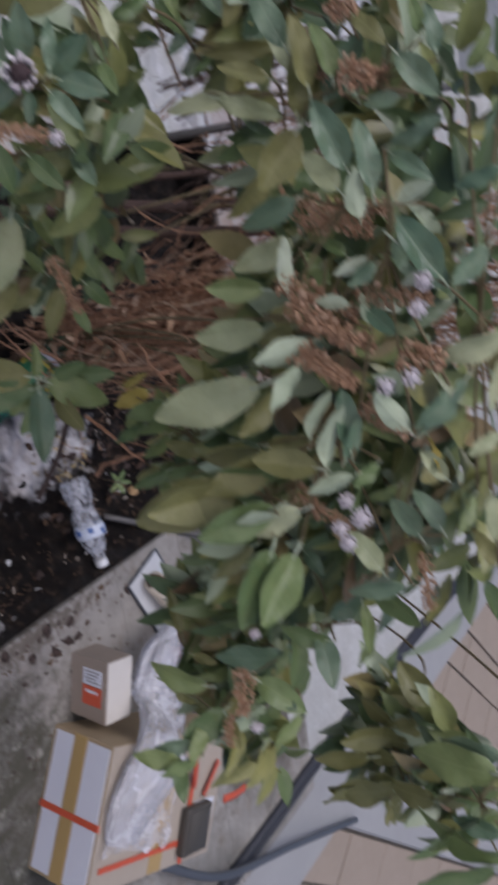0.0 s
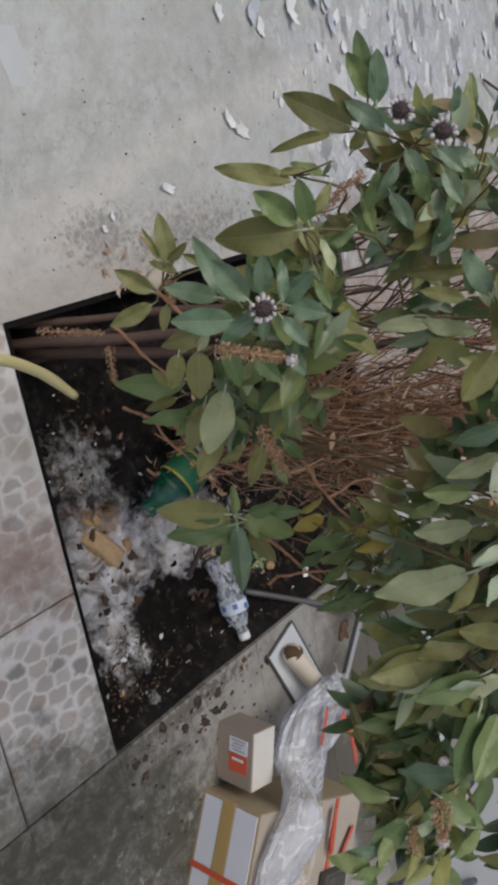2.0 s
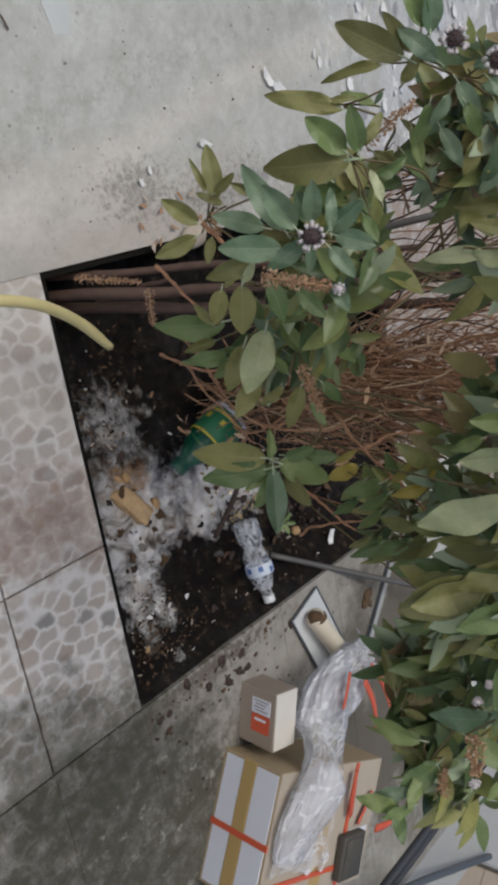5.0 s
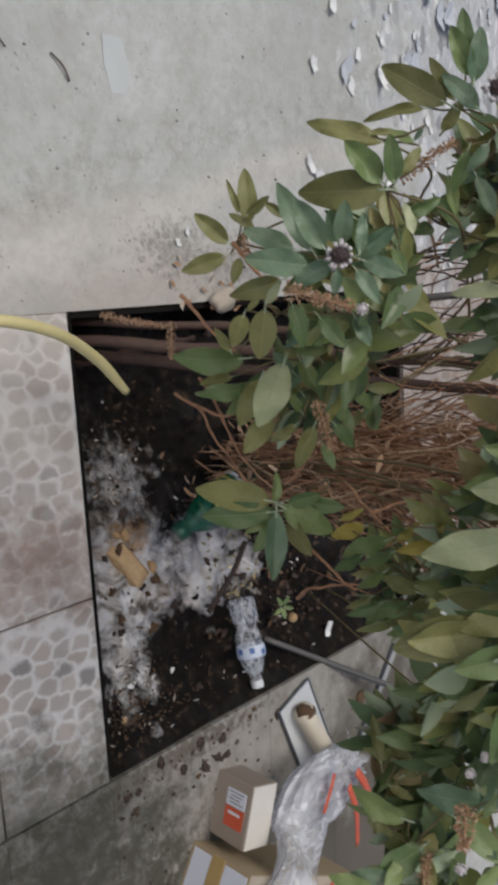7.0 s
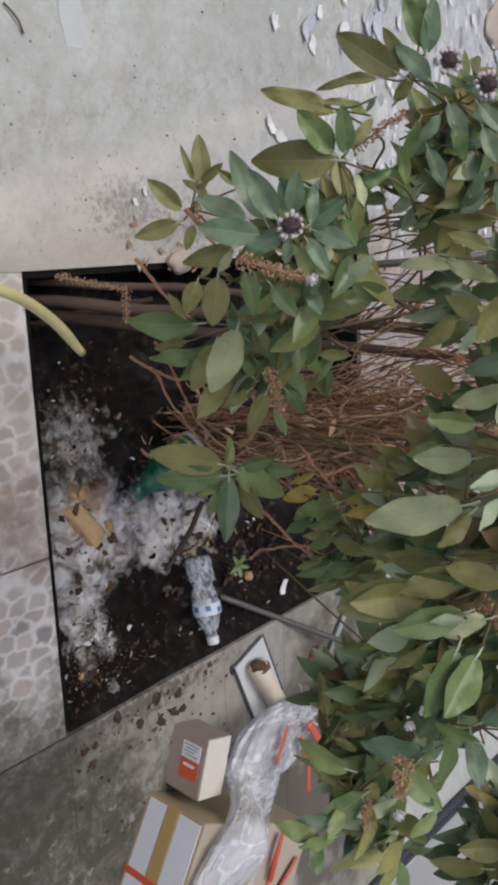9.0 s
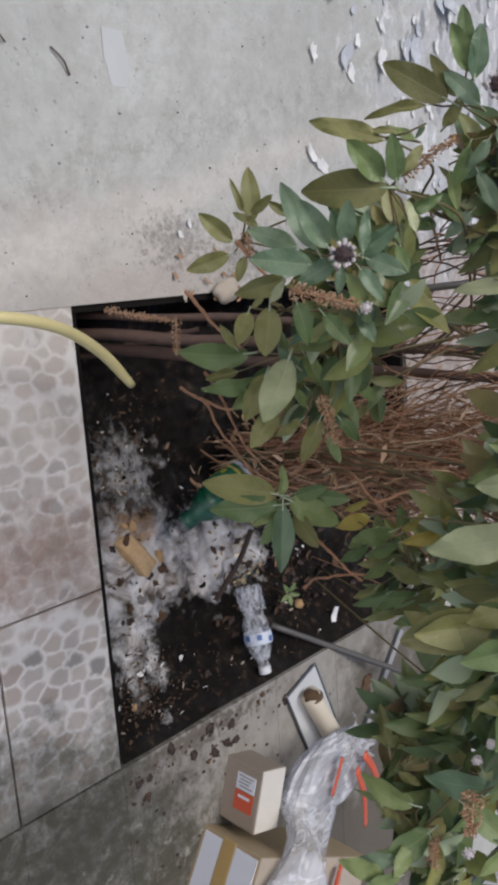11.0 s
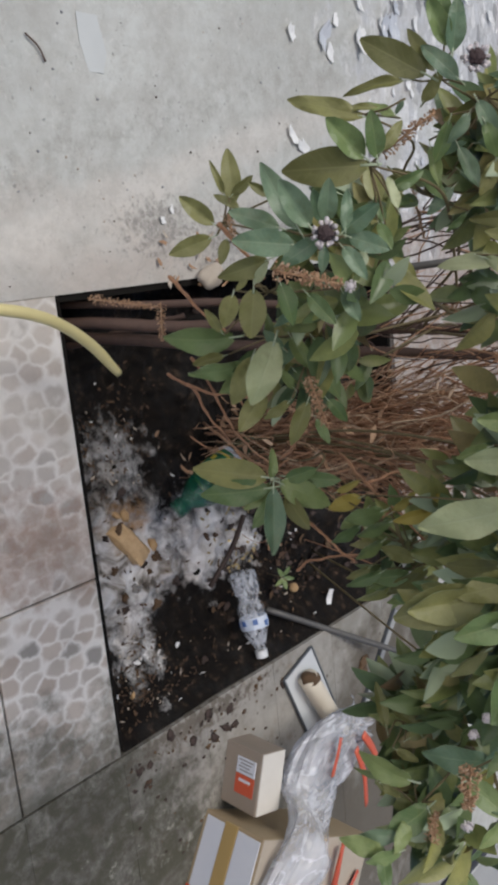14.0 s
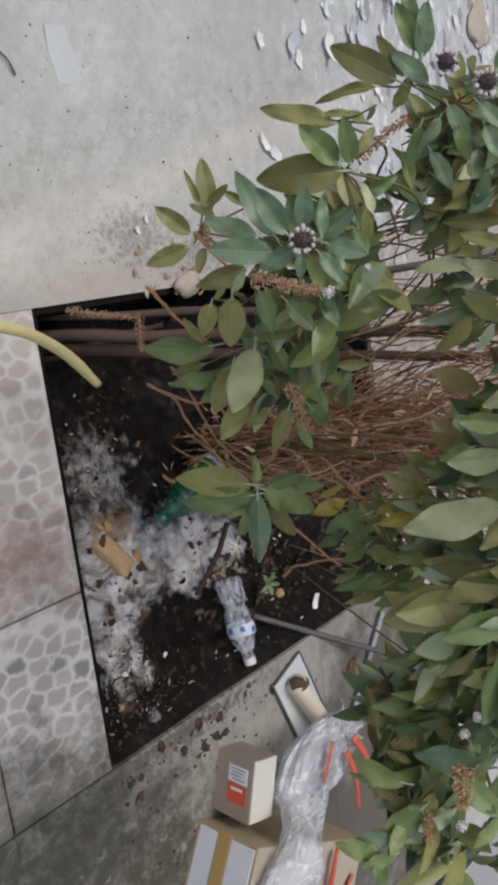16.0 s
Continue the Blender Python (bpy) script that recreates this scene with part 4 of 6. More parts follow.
for k in range(20):
    x, y = rnd.uniform(-0.085, 0.02), rnd.uniform(0.22, 0.40)
    ob = part("dry_leaf_scrap", sheet([(rnd.uniform(0.004, 0.013) * math.cos(a), rnd.uniform(0.0015, 0.005) * math.sin(a)) for a in (0, 0.7, 1.5, 2.3, 3.1, 3.9, 4.8, 5.6)], 0.0008, 22, k), [DRY, STONE, DRY][k % 3], smooth=False)
    ob.matrix_world = pose(x, y, 0.006 + (apron_height(x, y) if x < 0 else 0.004), rnd.uniform(-25, 25), rnd.uniform(-25, 25), rnd.uniform(0, 360))
    tagged(ob, "pale dry leaf scrap at the pit edge", "leaf", "dry leaf scraps")

# ---- flakes, stones and twigs on the cement floor ----
def chip(k, a=0.022, b=0.009):
    n = 13
    b *= 1.35
    return sheet([(a * rnd.uniform(0.45, 1.0) * math.cos(2 * math.pi * i / n), b * rnd.uniform(0.45, 1.0) * math.sin(2 * math.pi * i / n)) for i in range(n)], 0.0012, rnd.uniform(4, 16), k)


def place(ob, x, y, z=0.002, turn=0, label="", category="", group="", tip=(0, 0)):
    ob.matrix_world = pose(x, y, z + (apron_height(x, y) if x < 0 else 0), tip[0], tip[1], turn)
    return tagged(ob, label, category, group)


for k, (x, y, s, turn) in enumerate(((-0.47, 0.655, 1.0, 5), (-0.60, 0.72, 1.1, -8), (-0.445, 0.78, 0.9, 12), (-0.48, 0.895, 1.5, 3), (-0.56, 0.90, 0.9, 0), (-0.27, 0.635, 1.0, 35), (-0.245, 0.67, 1.1, 50), (-0.16, 0.42, 0.9, 70), (-0.13, 0.27, 0.4, 10), (-0.11, 0.245, 0.45, 40))):
    place(part("paint_flake", chip(k, 0.028 * s, 0.011 * s), FLAKE, smooth=False), x, y, 0.004, turn, "white curled flake of peeled paint", "paint flake", "paint flakes", (rnd.uniform(-8, 8), rnd.uniform(-8, 8)))
for k in range(190):
    y = 0.72 + 1.35 * rnd.random() ** 0.8
    x = rnd.uniform(-1.0, -0.02) if y > 1.05 else rnd.uniform(-0.95, -0.22)
    s = rnd.uniform(0.25, 1.0) if k % 6 else rnd.uniform(1.2, 2.0)
    place(part("paint_flake", chip(k, 0.027 * s, 0.011 * s), FLAKE if k % 3 else FLAKEG, smooth=False), x, y, 0.004, rnd.uniform(-25, 25), "white curled flake of peeled paint", "paint flake", "paint flakes", (rnd.uniform(-12, 12), rnd.uniform(-8, 8)))
place(part("loose_paint_sheet", sheet([(-0.045, -0.022), (0.0, -0.026), (0.047, -0.018), (0.05, 0.012), (0.02, 0.026), (-0.04, 0.02)], 0.0008, 0.0), SKIN, smooth=False), -0.403, 0.140, 0.0012, 5, "thin grey sheet of loose cement skin", "cement skin")
place(part("pale_stone", lump(0.022, 5, (1.0, 1.4, 0.75), 0.3, 3), STONE), 0.0, 0.345, 0.016, 20, "pale rounded stone at the pit edge", "stone")
place(part("round_flake", lump(0.06, 9, (1.0, 1.1, 0.14), 0.4, 3), STONE), -0.61, 1.67, 0.006, 0, "cream lump of fallen plaster", "plaster")
for k, (pts, r) in enumerate((([(-0.400, 0.008, 0.004), (-0.382, 0.028, 0.006), (-0.361, 0.039, 0.004)], 0.0022), ([(-0.432, -0.118, 0.004), (-0.415, -0.09, 0.005), (-0.396, -0.071, 0.004)], 0.0020), ([(-0.30, 1.84, 0.01), (-0.24, 1.95, 0.03), (-0.16, 2.05, 0.02)], 0.006))):
    tagged(part("twig", tube(curve(pts, 4), r * 0.75, 6), OLDWOOD), "thin dry twig lying on the cement floor", "twig", "twigs")
for k in range(110):
    x, y = rnd.uniform(-0.6, -0.02), rnd.uniform(-0.15, 1.0)
    s = rnd.uniform(0.0008, 0.0026)
    place(part("grit", lump(s, k, (1, 1.3, 0.7), 0.5, 1), [DARKWOOD, STONE, INK][k % 3]), x, y, s * 0.5, 0, "speck of grit on the cement floor", "grit", "floor grit")
for k in range(60):
    x, y = rnd.uniform(0.88, 1.15), rnd.uniform(-0.02, 0.42)
    s = rnd.uniform(0.0015, 0.0045)
    place(part("grit", lump(s, k, (1, 1.3, 0.5), 0.6, 1), [DARKWOOD, BROWNCAKE, DARKWOOD][k % 3]), x, y, s * 0.3, 0, "speck of soil on the floor tiles", "grit", "floor grit")
for k in range(36):
    y = rnd.uniform(0.01, 0.46)
    x = 0.875 + abs(rnd.gauss(0, 0.045))
    s = rnd.uniform(0.002, 0.006) if k % 4 else rnd.uniform(0.006, 0.010)
    place(part("soil_crumb", lump(s, k + 7, (1.3, 0.9, 0.35), 1.2, 2), [DARKWOOD, BROWNCAKE, DEAD, DARKWOOD][k % 4]), x, y, s * 0.12, rnd.uniform(0, 360), "dried crumb of brown soil by the pit edge", "soil crumb", "soil crumbs")
for k in range(9):
    x, y = rnd.uniform(0.38, 0.47), rnd.uniform(-0.28, -0.2)
    place(part("grit", lump(rnd.uniform(0.003, 0.006), k, (1, 1, 0.4), 0.4, 1), DARKWOOD), x, y, 0.001, 0, "speck of soil on the floor tiles", "grit", "floor grit")


# ---- the bush ----
def leaf_mesh(name, bend, fold, wave, material):
    """A pointed oval leaf, one long along x from its stalk, with a pale underside."""
    bm = bmesh.new()
    n, half = 9, 3
    def point(i, j, off):
        t = i / n
        width = 0.228 * math.sin(math.pi * min(1.0, t ** 0.95 * 0.97 + 0.02)) ** 0.6 * (1.06 - 0.22 * t)
        s = j / half
        x = t - 0.02
        y = width * s
        z = -bend * t * t + fold * abs(y) + wave * 0.06 * math.sin(t * 11 + s * 2.2) * abs(s)
        return (x * math.cos(bend * 0.3 * t), y, z + off)
    for off, flip, slot in ((0.0, False, 0), (-0.008, True, 1)):
        vs = [[bm.verts.new(point(i, j, off)) for j in range(-half, half + 1)] for i in range(n + 1)]
        for i in range(n):
            for j in range(2 * half):
                q = (vs[i][j], vs[i + 1][j], vs[i + 1][j + 1], vs[i][j + 1])
                for tri in ((q[0], q[1], q[2]), (q[0], q[2], q[3])):
                    bm.faces.new(tuple(reversed(tri)) if flip else tri).material_index = slot
    stalk = tube([Vector((-0.22, 0, 0.0)), Vector((-0.1, 0, 0.012)), Vector((0.05, 0, -0.004))], lambda t: 0.016, 5)
    for f in stalk.faces:
        f.material_index = 1
    join(bm, stalk)
    return mesh_of(bm, name, [material, LEAF_BACK])


SHAPES = ((0.10, 0.25, 0.4), (0.28, 0.10, 0.8), (0.45, 0.40, 0.6), (-0.12, 0.55, 0.5))
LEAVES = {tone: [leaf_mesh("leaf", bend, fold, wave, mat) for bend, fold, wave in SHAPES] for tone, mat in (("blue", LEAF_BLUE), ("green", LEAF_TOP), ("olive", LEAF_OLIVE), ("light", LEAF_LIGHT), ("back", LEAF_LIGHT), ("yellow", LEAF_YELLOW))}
brnd = random.Random(11)


def leaf(parent, base, way, normal, length, mesh=None, label="", wide=1.0):
    way = Vector(way).normalized()
    side = Vector(normal).cross(way)
    side = side.normalized() if side.length > 1e-3 else way.orthogonal().normalized()
    nor = way.cross(side)
    m = Matrix((way, side, nor)).transposed().to_4x4()
    ob = new("leaf", mesh or brnd.choice(LEAVES["green"]))
    ob.parent = parent
    if parent.name in ROOTS:
        ob.matrix_parent_inverse = Matrix.Translation(-ROOTS[parent.name])
    wide *= brnd.uniform(0.92, 1.08)
    ob.matrix_basis = Matrix.Translation(Vector(base) + way * length * 0.2) @ m @ Matrix.Diagonal((length, length * wide, length, 1))
    return tagged(ob, label)


def spike(plant, base, tip, r=0.007, rings=9, material=None):
    """A dried flower spike: whorls of small cups round an axis."""
    base, tip, r = Vector(base), Vector(tip), r * 0.82
    axis = (tip - base).normalized()
    bm = tube([base, base.lerp(tip, 0.5), tip], 0.0012, 5)
    s0 = axis.orthogonal().normalized()
    s1 = axis.cross(s0)
    for k in range(rings):
        taper = 1.1 - 0.5 * k / rings
        for q in range(15):
            p = base.lerp(tip, min(1.0, max(0.0, (k + 0.5 + brnd.uniform(-0.6, 0.6)) / rings)))
            a = brnd.uniform(0, 6.283)
            d = s0 * math.cos(a) + s1 * math.sin(a)
            cup = bmesh.new()
            bmesh.ops.create_icosphere(cup, subdivisions=1, radius=r * brnd.uniform(0.10, 0.20))
            lean = (d + axis * brnd.uniform(-0.2, 0.9)).to_track_quat("Z", "Y").to_matrix().to_4x4()
            bmesh.ops.transform(cup, matrix=Matrix.Translation(p + d * r * taper * brnd.uniform(0.25, 1.15)) @ lean @ Matrix.Diagonal((0.6, 1, brnd.uniform(1.0, 2.4), 1)), verts=cup.verts)
            join(bm, cup)
    return part("flower_spike", bm, material or DRY, plant, "dried brown flower spike")


def flower(plant, pos, way, r=0.016, core=None):
    way = Vector(way).normalized()
    s0 = way.orthogonal().normalized()
    s1 = way.cross(s0)
    pos = Vector(pos)
    if core is not None:      # a small tip of pale blossom
        r *= 0.68
    heart = bmesh.new()
    for q in range(14):
        c = bmesh.new()
        bmesh.ops.create_icosphere(c, subdivisions=1, radius=r * 0.26)
        a, rr = q * 2.4, r * 0.45 * math.sqrt(q / 14)
        bmesh.ops.translate(c, vec=pos + s0 * math.cos(a) * rr + s1 * math.sin(a) * rr + way * r * (0.5 - 0.3 * q / 14), verts=c.verts)
        join(heart, c)
    head = part("flower_head", heart, core or SEED, plant, "heart of a basil flower")
    ring = bmesh.new()
    for q in range(13):
        a = 2 * math.pi * q / 13 + brnd.uniform(-0.15, 0.15)
        d = s0 * math.cos(a) + s1 * math.sin(a)
        join(ring, tube([pos + d * r * 0.5, pos + d * r * 0.85 + way * r * 0.3, pos + d * r * brnd.uniform(0.7, 1.05) + way * r * brnd.uniform(-0.3, 0.5)], lambda t: r * (0.14 + 0.05 * t), 5))
    part("petals", ring, PETAL, head, "pale lilac petals")
    return head


bush = empty("basil_bush", pose(0.36, 0.48, -0.10))
ROOTS[bush.name] = Vector((0.36, 0.48, -0.10))
shrub = empty("shrub", pose(0.68, 0.70, -0.08))
ROOTS[shrub.name] = Vector((0.68, 0.70, -0.08))
tagged(shrub, "dark olive leafy shrub at the far side of the pit", "shrub")
tagged(bush, "tall leafy basil bush growing out of the pit", "bush")

def leafy(plant, node, leaves):
    """A branch from the root to node, with leaves laid from stalk to tip, each with its tone and its breadth."""
    node = Vector(node)
    root = ROOTS[plant.name]
    inner = Vector((node.x * 0.85 + root.x * 0.1, node.y + 0.15, node.z - 0.03 + brnd.uniform(-0.03, 0.03)))
    if node.x < 0.14 and plant is bush:
        base = Vector((0.05, 0.03, -0.11)).lerp(Vector((0.148, 0.68, 0.63)), brnd.uniform(0.62, 0.95))
    else:
        base = root + Vector((brnd.uniform(-0.03, 0.03), brnd.uniform(-0.04, 0.04), -0.02))
    low = base.lerp(inner, 0.55) + Vector((brnd.uniform(-0.04, 0.04), brnd.uniform(0.0, 0.10), brnd.uniform(-0.02, 0.06)))
    stem = shoot_stem(plant, [base, low, inner, inner.lerp(node, 0.6) + Vector((0, 0.02, 0.02)), node])
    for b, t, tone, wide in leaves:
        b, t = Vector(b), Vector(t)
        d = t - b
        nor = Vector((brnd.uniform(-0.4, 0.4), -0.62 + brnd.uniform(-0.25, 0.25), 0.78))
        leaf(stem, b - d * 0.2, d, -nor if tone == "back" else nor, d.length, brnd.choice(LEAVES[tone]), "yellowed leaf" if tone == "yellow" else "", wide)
        q = node.lerp(b, 0.5) + Vector((0, 0.008, -0.004))
        part("twiglet", tube([node, q, b - d * 0.18], 0.0011, 5), STEM, stem)


def shoot_stem(plant, pts, thick=0.0018):
    return part("stem", tube(curve(pts, 6), lambda t: thick * (1.4 - 0.8 * t), 6), STEM, plant)


def foliage(plant, clumps, seed):
    """The inner mass of small leaves, as one part."""
    r = random.Random(seed)
    bm = bmesh.new()
    for (cx, cy, cz), (rx, ry, rz), n in clumps:
        for k in range(n):
            v = Vector((r.gauss(0, 1), r.gauss(0, 1), r.gauss(0, 1))).normalized() * r.random() ** 0.4
            p = Vector((cx + v.x * rx, cy + v.y * ry, cz + v.z * rz))
            way = Vector((v.x * 0.8 + r.uniform(-0.7, 0.7), v.y * 0.6 + r.uniform(-0.9, 0.3), r.uniform(-0.7, 0.5))).normalized()
            nor = Vector((r.uniform(-0.5, 0.5), -0.5 + r.uniform(-0.4, 0.4), 0.8))
            side = nor.cross(way).normalized()
            up = way.cross(side)
            ln, wd = r.uniform(0.030, 0.062), r.uniform(0.20, 0.28)
            bend, fold = r.uniform(-0.1, 0.45), r.uniform(0.1, 0.6)
            slot = 1 if r.random() < 0.10 else 0
            rows = []
            for i in range(6):
                t = i / 5
                w = wd * math.sin(math.pi * min(1, t * 0.96 + 0.03)) ** 0.75 * (1.1 - 0.4 * t)
                rows.append([bm.verts.new(p + (way * t + side * w * q - up * (bend * t * t - fold * abs(w * q))) * ln) for q in (-1, -0.45, 0, 0.45, 1)])
            for i in range(5):
                for q in range(4):
                    f = bm.faces.new((rows[i][q], rows[i + 1][q], rows[i + 1][q + 1], rows[i][q + 1]))
                    f.material_index = slot
    ob = part("foliage", bm, [LEAF_FILL, LEAF_BACK], plant)
    return tagged(ob, "dense inner leaves", kind="stuff")


foliage(bush, (
    ((0.19, -0.02, 0.86), (0.16, 0.07, 0.09), 130),
    ((0.35, -0.03, 0.80), (0.11, 0.07, 0.09), 90),
    ((-0.12, 0.09, 0.735), (0.07, 0.07, 0.06), 44),
    ((0.00, -0.09, 0.645), (0.07, 0.03, 0.07), 60),
    ((-0.06, -0.05, 0.66), (0.05, 0.03, 0.04), 24),
    ((-0.05, 0.07, 0.88), (0.10, 0.06, 0.06), 80),
    ((0.03, 0.00, 0.92), (0.09, 0.05, 0.06), 70),
    ((0.13, -0.07, 0.93), (0.08, 0.04, 0.06), 70),
    ((0.24, -0.08, 0.93), (0.09, 0.04, 0.05), 80),
    ((0.32, -0.07, 0.92), (0.07, 0.04, 0.06), 60),
    ((0.38, -0.06, 0.83), (0.07, 0.05, 0.05), 50),
    ((0.36, -0.08, 0.78), (0.07, 0.05, 0.05), 50),
    ((0.52, -0.05, 0.73), (0.06, 0.04, 0.05), 40),
    ((0.58, -0.06, 0.72), (0.05, 0.04, 0.05), 26),
    ((0.02, 0.03, 0.98), (0.07, 0.04, 0.05), 26),
    ((0.12, -0.05, 1.00), (0.07, 0.03, 0.05), 34),
    ((0.25, -0.09, 1.00), (0.07, 0.03, 0.05), 34),
    ((0.34, -0.09, 0.99), (0.06, 0.03, 0.05), 40),
    ((0.25, 0.02, 0.74), (0.06, 0.05, 0.05), 40),
    ((0.095, -0.009, 0.581), (0.04, 0.03, 0.04), 30),
    ((0.094, -0.056, 0.523), (0.035, 0.03, 0.035), 22),
    ((-0.055, -0.052, 0.675), (0.04, 0.03, 0.03), 18),
    ((-0.101, 0.045, 0.744), (0.06, 0.03, 0.05), 44),
    ((-0.151, 0.057, 0.779), (0.05, 0.03, 0.05), 30),
    ((0.040, 0.140, 0.714), (0.04, 0.04, 0.05), 20),
    ((0.501, -0.054, 0.681), (0.05, 0.03, 0.04), 34),
    ((0.44, -0.058, 0.76), (0.06, 0.03, 0.05), 44),
    ((0.608, -0.084, 0.749), (0.06, 0.03, 0.05), 44),
    ((0.273, -0.089, 0.813), (0.05, 0.03, 0.05), 34),
    ((0.584, -0.088, 0.709), (0.05, 0.03, 0.04), 30),
    ((0.352, 0.074, 0.6), (0.05, 0.04, 0.06), 40),
), 5)
foliage(shrub, (((0.73, 0.09, 0.82), (0.07, 0.05, 0.06), 110), ((0.72, 0.05, 0.92), (0.08, 0.04, 0.05), 80)), 6)
leafy(bush, (-0.045, -0.179, 0.699), [
    ((-0.061, -0.198, 0.699), (-0.103, -0.225, 0.689), "blue", 1.00),
    ((-0.061, -0.193, 0.681), (-0.114, -0.224, 0.672), "blue", 0.90),
    ((-0.045, -0.215, 0.693), (-0.054, -0.257, 0.658), "blue", 1.00),
    ((-0.047, -0.199, 0.709), (-0.029, -0.232, 0.692), "blue", 0.95),
    ((-0.063, -0.188, 0.711), (-0.097, -0.199, 0.726), "blue", 1.10),
    ((-0.064, -0.183, 0.701), (-0.093, -0.194, 0.702), "blue", 1.00),
    ((-0.054, -0.178, 0.724), (-0.090, -0.173, 0.727), "blue", 0.70),
    ((-0.052, -0.172, 0.716), (-0.075, -0.152, 0.743), "blue", 1.00),
    ((-0.047, -0.168, 0.721), (-0.033, -0.147, 0.750), "blue", 1.10),
    ((-0.038, -0.180, 0.722), (-0.014, -0.179, 0.745), "blue", 1.10),
    ((-0.040, -0.182, 0.702), (-0.018, -0.189, 0.703), "blue", 1.00),
    ((-0.062, -0.193, 0.658), (-0.081, -0.231, 0.633), "blue", 0.95),
])
leafy(bush, (-0.110, -0.128, 0.719), [
    ((-0.109, -0.142, 0.723), (-0.111, -0.197, 0.675), "olive", 1.15),
    ((-0.117, -0.143, 0.723), (-0.151, -0.179, 0.707), "green", 1.00),
    ((-0.115, -0.136, 0.733), (-0.153, -0.152, 0.741), "green", 1.10),
    ((-0.121, -0.133, 0.738), (-0.144, -0.121, 0.754), "olive", 0.90),
    ((-0.069, -0.125, 0.745), (-0.099, -0.127, 0.741), "light", 0.80),
    ((-0.058, -0.115, 0.723), (-0.083, -0.118, 0.717), "green", 0.90),
    ((-0.090, -0.103, 0.726), (-0.096, -0.085, 0.753), "green", 0.90),
    ((-0.057, -0.118, 0.719), (-0.033, -0.123, 0.736), "green", 1.00),
])
leafy(bush, (-0.156, -0.116, 0.710), [
    ((-0.153, -0.130, 0.714), (-0.176, -0.179, 0.672), "olive", 0.62),
    ((-0.160, -0.137, 0.706), (-0.162, -0.125, 0.729), "olive", 0.60),
    ((-0.153, -0.096, 0.728), (-0.170, -0.114, 0.707), "green", 0.70),
    ((-0.161, -0.110, 0.747), (-0.151, -0.111, 0.737), "blue", 0.80),
])
leafy(bush, (-0.185, -0.039, 0.745), [
    ((-0.190, -0.060, 0.739), (-0.228, -0.095, 0.692), "olive", 0.95),
    ((-0.186, -0.070, 0.722), (-0.186, -0.112, 0.688), "olive", 0.50),
    ((-0.212, -0.052, 0.760), (-0.252, -0.072, 0.751), "green", 1.00),
    ((-0.206, -0.049, 0.764), (-0.249, -0.055, 0.776), "blue", 1.10),
    ((-0.182, -0.044, 0.765), (-0.214, -0.069, 0.744), "blue", 1.00),
    ((-0.194, -0.047, 0.742), (-0.228, -0.076, 0.734), "olive", 0.80),
    ((-0.222, -0.047, 0.754), (-0.267, -0.062, 0.761), "green", 0.90),
    ((-0.168, -0.041, 0.726), (-0.188, -0.048, 0.751), "olive", 1.00),
])
leafy(bush, (-0.164, -0.012, 0.778), [
    ((-0.160, -0.028, 0.777), (-0.126, -0.012, 0.790), "blue", 1.00),
    ((-0.158, -0.015, 0.802), (-0.132, 0.000, 0.822), "blue", 1.00),
    ((-0.171, -0.023, 0.791), (-0.177, -0.015, 0.819), "blue", 0.90),
    ((-0.150, -0.031, 0.768), (-0.126, -0.045, 0.759), "blue", 1.00),
    ((-0.140, -0.023, 0.781), (-0.108, -0.011, 0.791), "green", 1.00),
    ((-0.136, -0.011, 0.805), (-0.103, -0.007, 0.818), "blue", 1.00),
    ((-0.145, -0.040, 0.752), (-0.108, -0.041, 0.737), "green", 0.90),
    ((-0.122, -0.016, 0.749), (-0.082, -0.004, 0.761), "blue", 0.90),
    ((-0.107, 0.001, 0.779), (-0.071, -0.009, 0.767), "olive", 0.90),
    ((-0.099, 0.009, 0.793), (-0.057, -0.000, 0.789), "blue", 1.00),
    ((-0.126, -0.030, 0.725), (-0.087, -0.028, 0.730), "green", 0.80),
    ((-0.186, -0.012, 0.819), (-0.206, -0.018, 0.831), "blue", 1.00),
])
leafy(bush, (-0.084, -0.010, 0.706), [
    ((-0.106, -0.025, 0.710), (-0.075, -0.024, 0.737), "green", 0.90),
    ((-0.086, -0.009, 0.736), (-0.063, -0.030, 0.720), "blue", 0.90),
    ((-0.101, -0.005, 0.744), (-0.082, 0.007, 0.762), "blue", 0.90),
    ((-0.121, -0.018, 0.724), (-0.127, -0.021, 0.755), "blue", 0.80),
    ((-0.126, 0.002, 0.761), (-0.122, 0.002, 0.798), "blue", 0.80),
    ((-0.110, -0.040, 0.686), (-0.090, -0.027, 0.710), "olive", 0.80),
    ((-0.078, 0.021, 0.792), (-0.056, 0.001, 0.776), "blue", 1.00),
    ((-0.059, -0.002, 0.746), (-0.041, -0.016, 0.733), "green", 0.80),
])
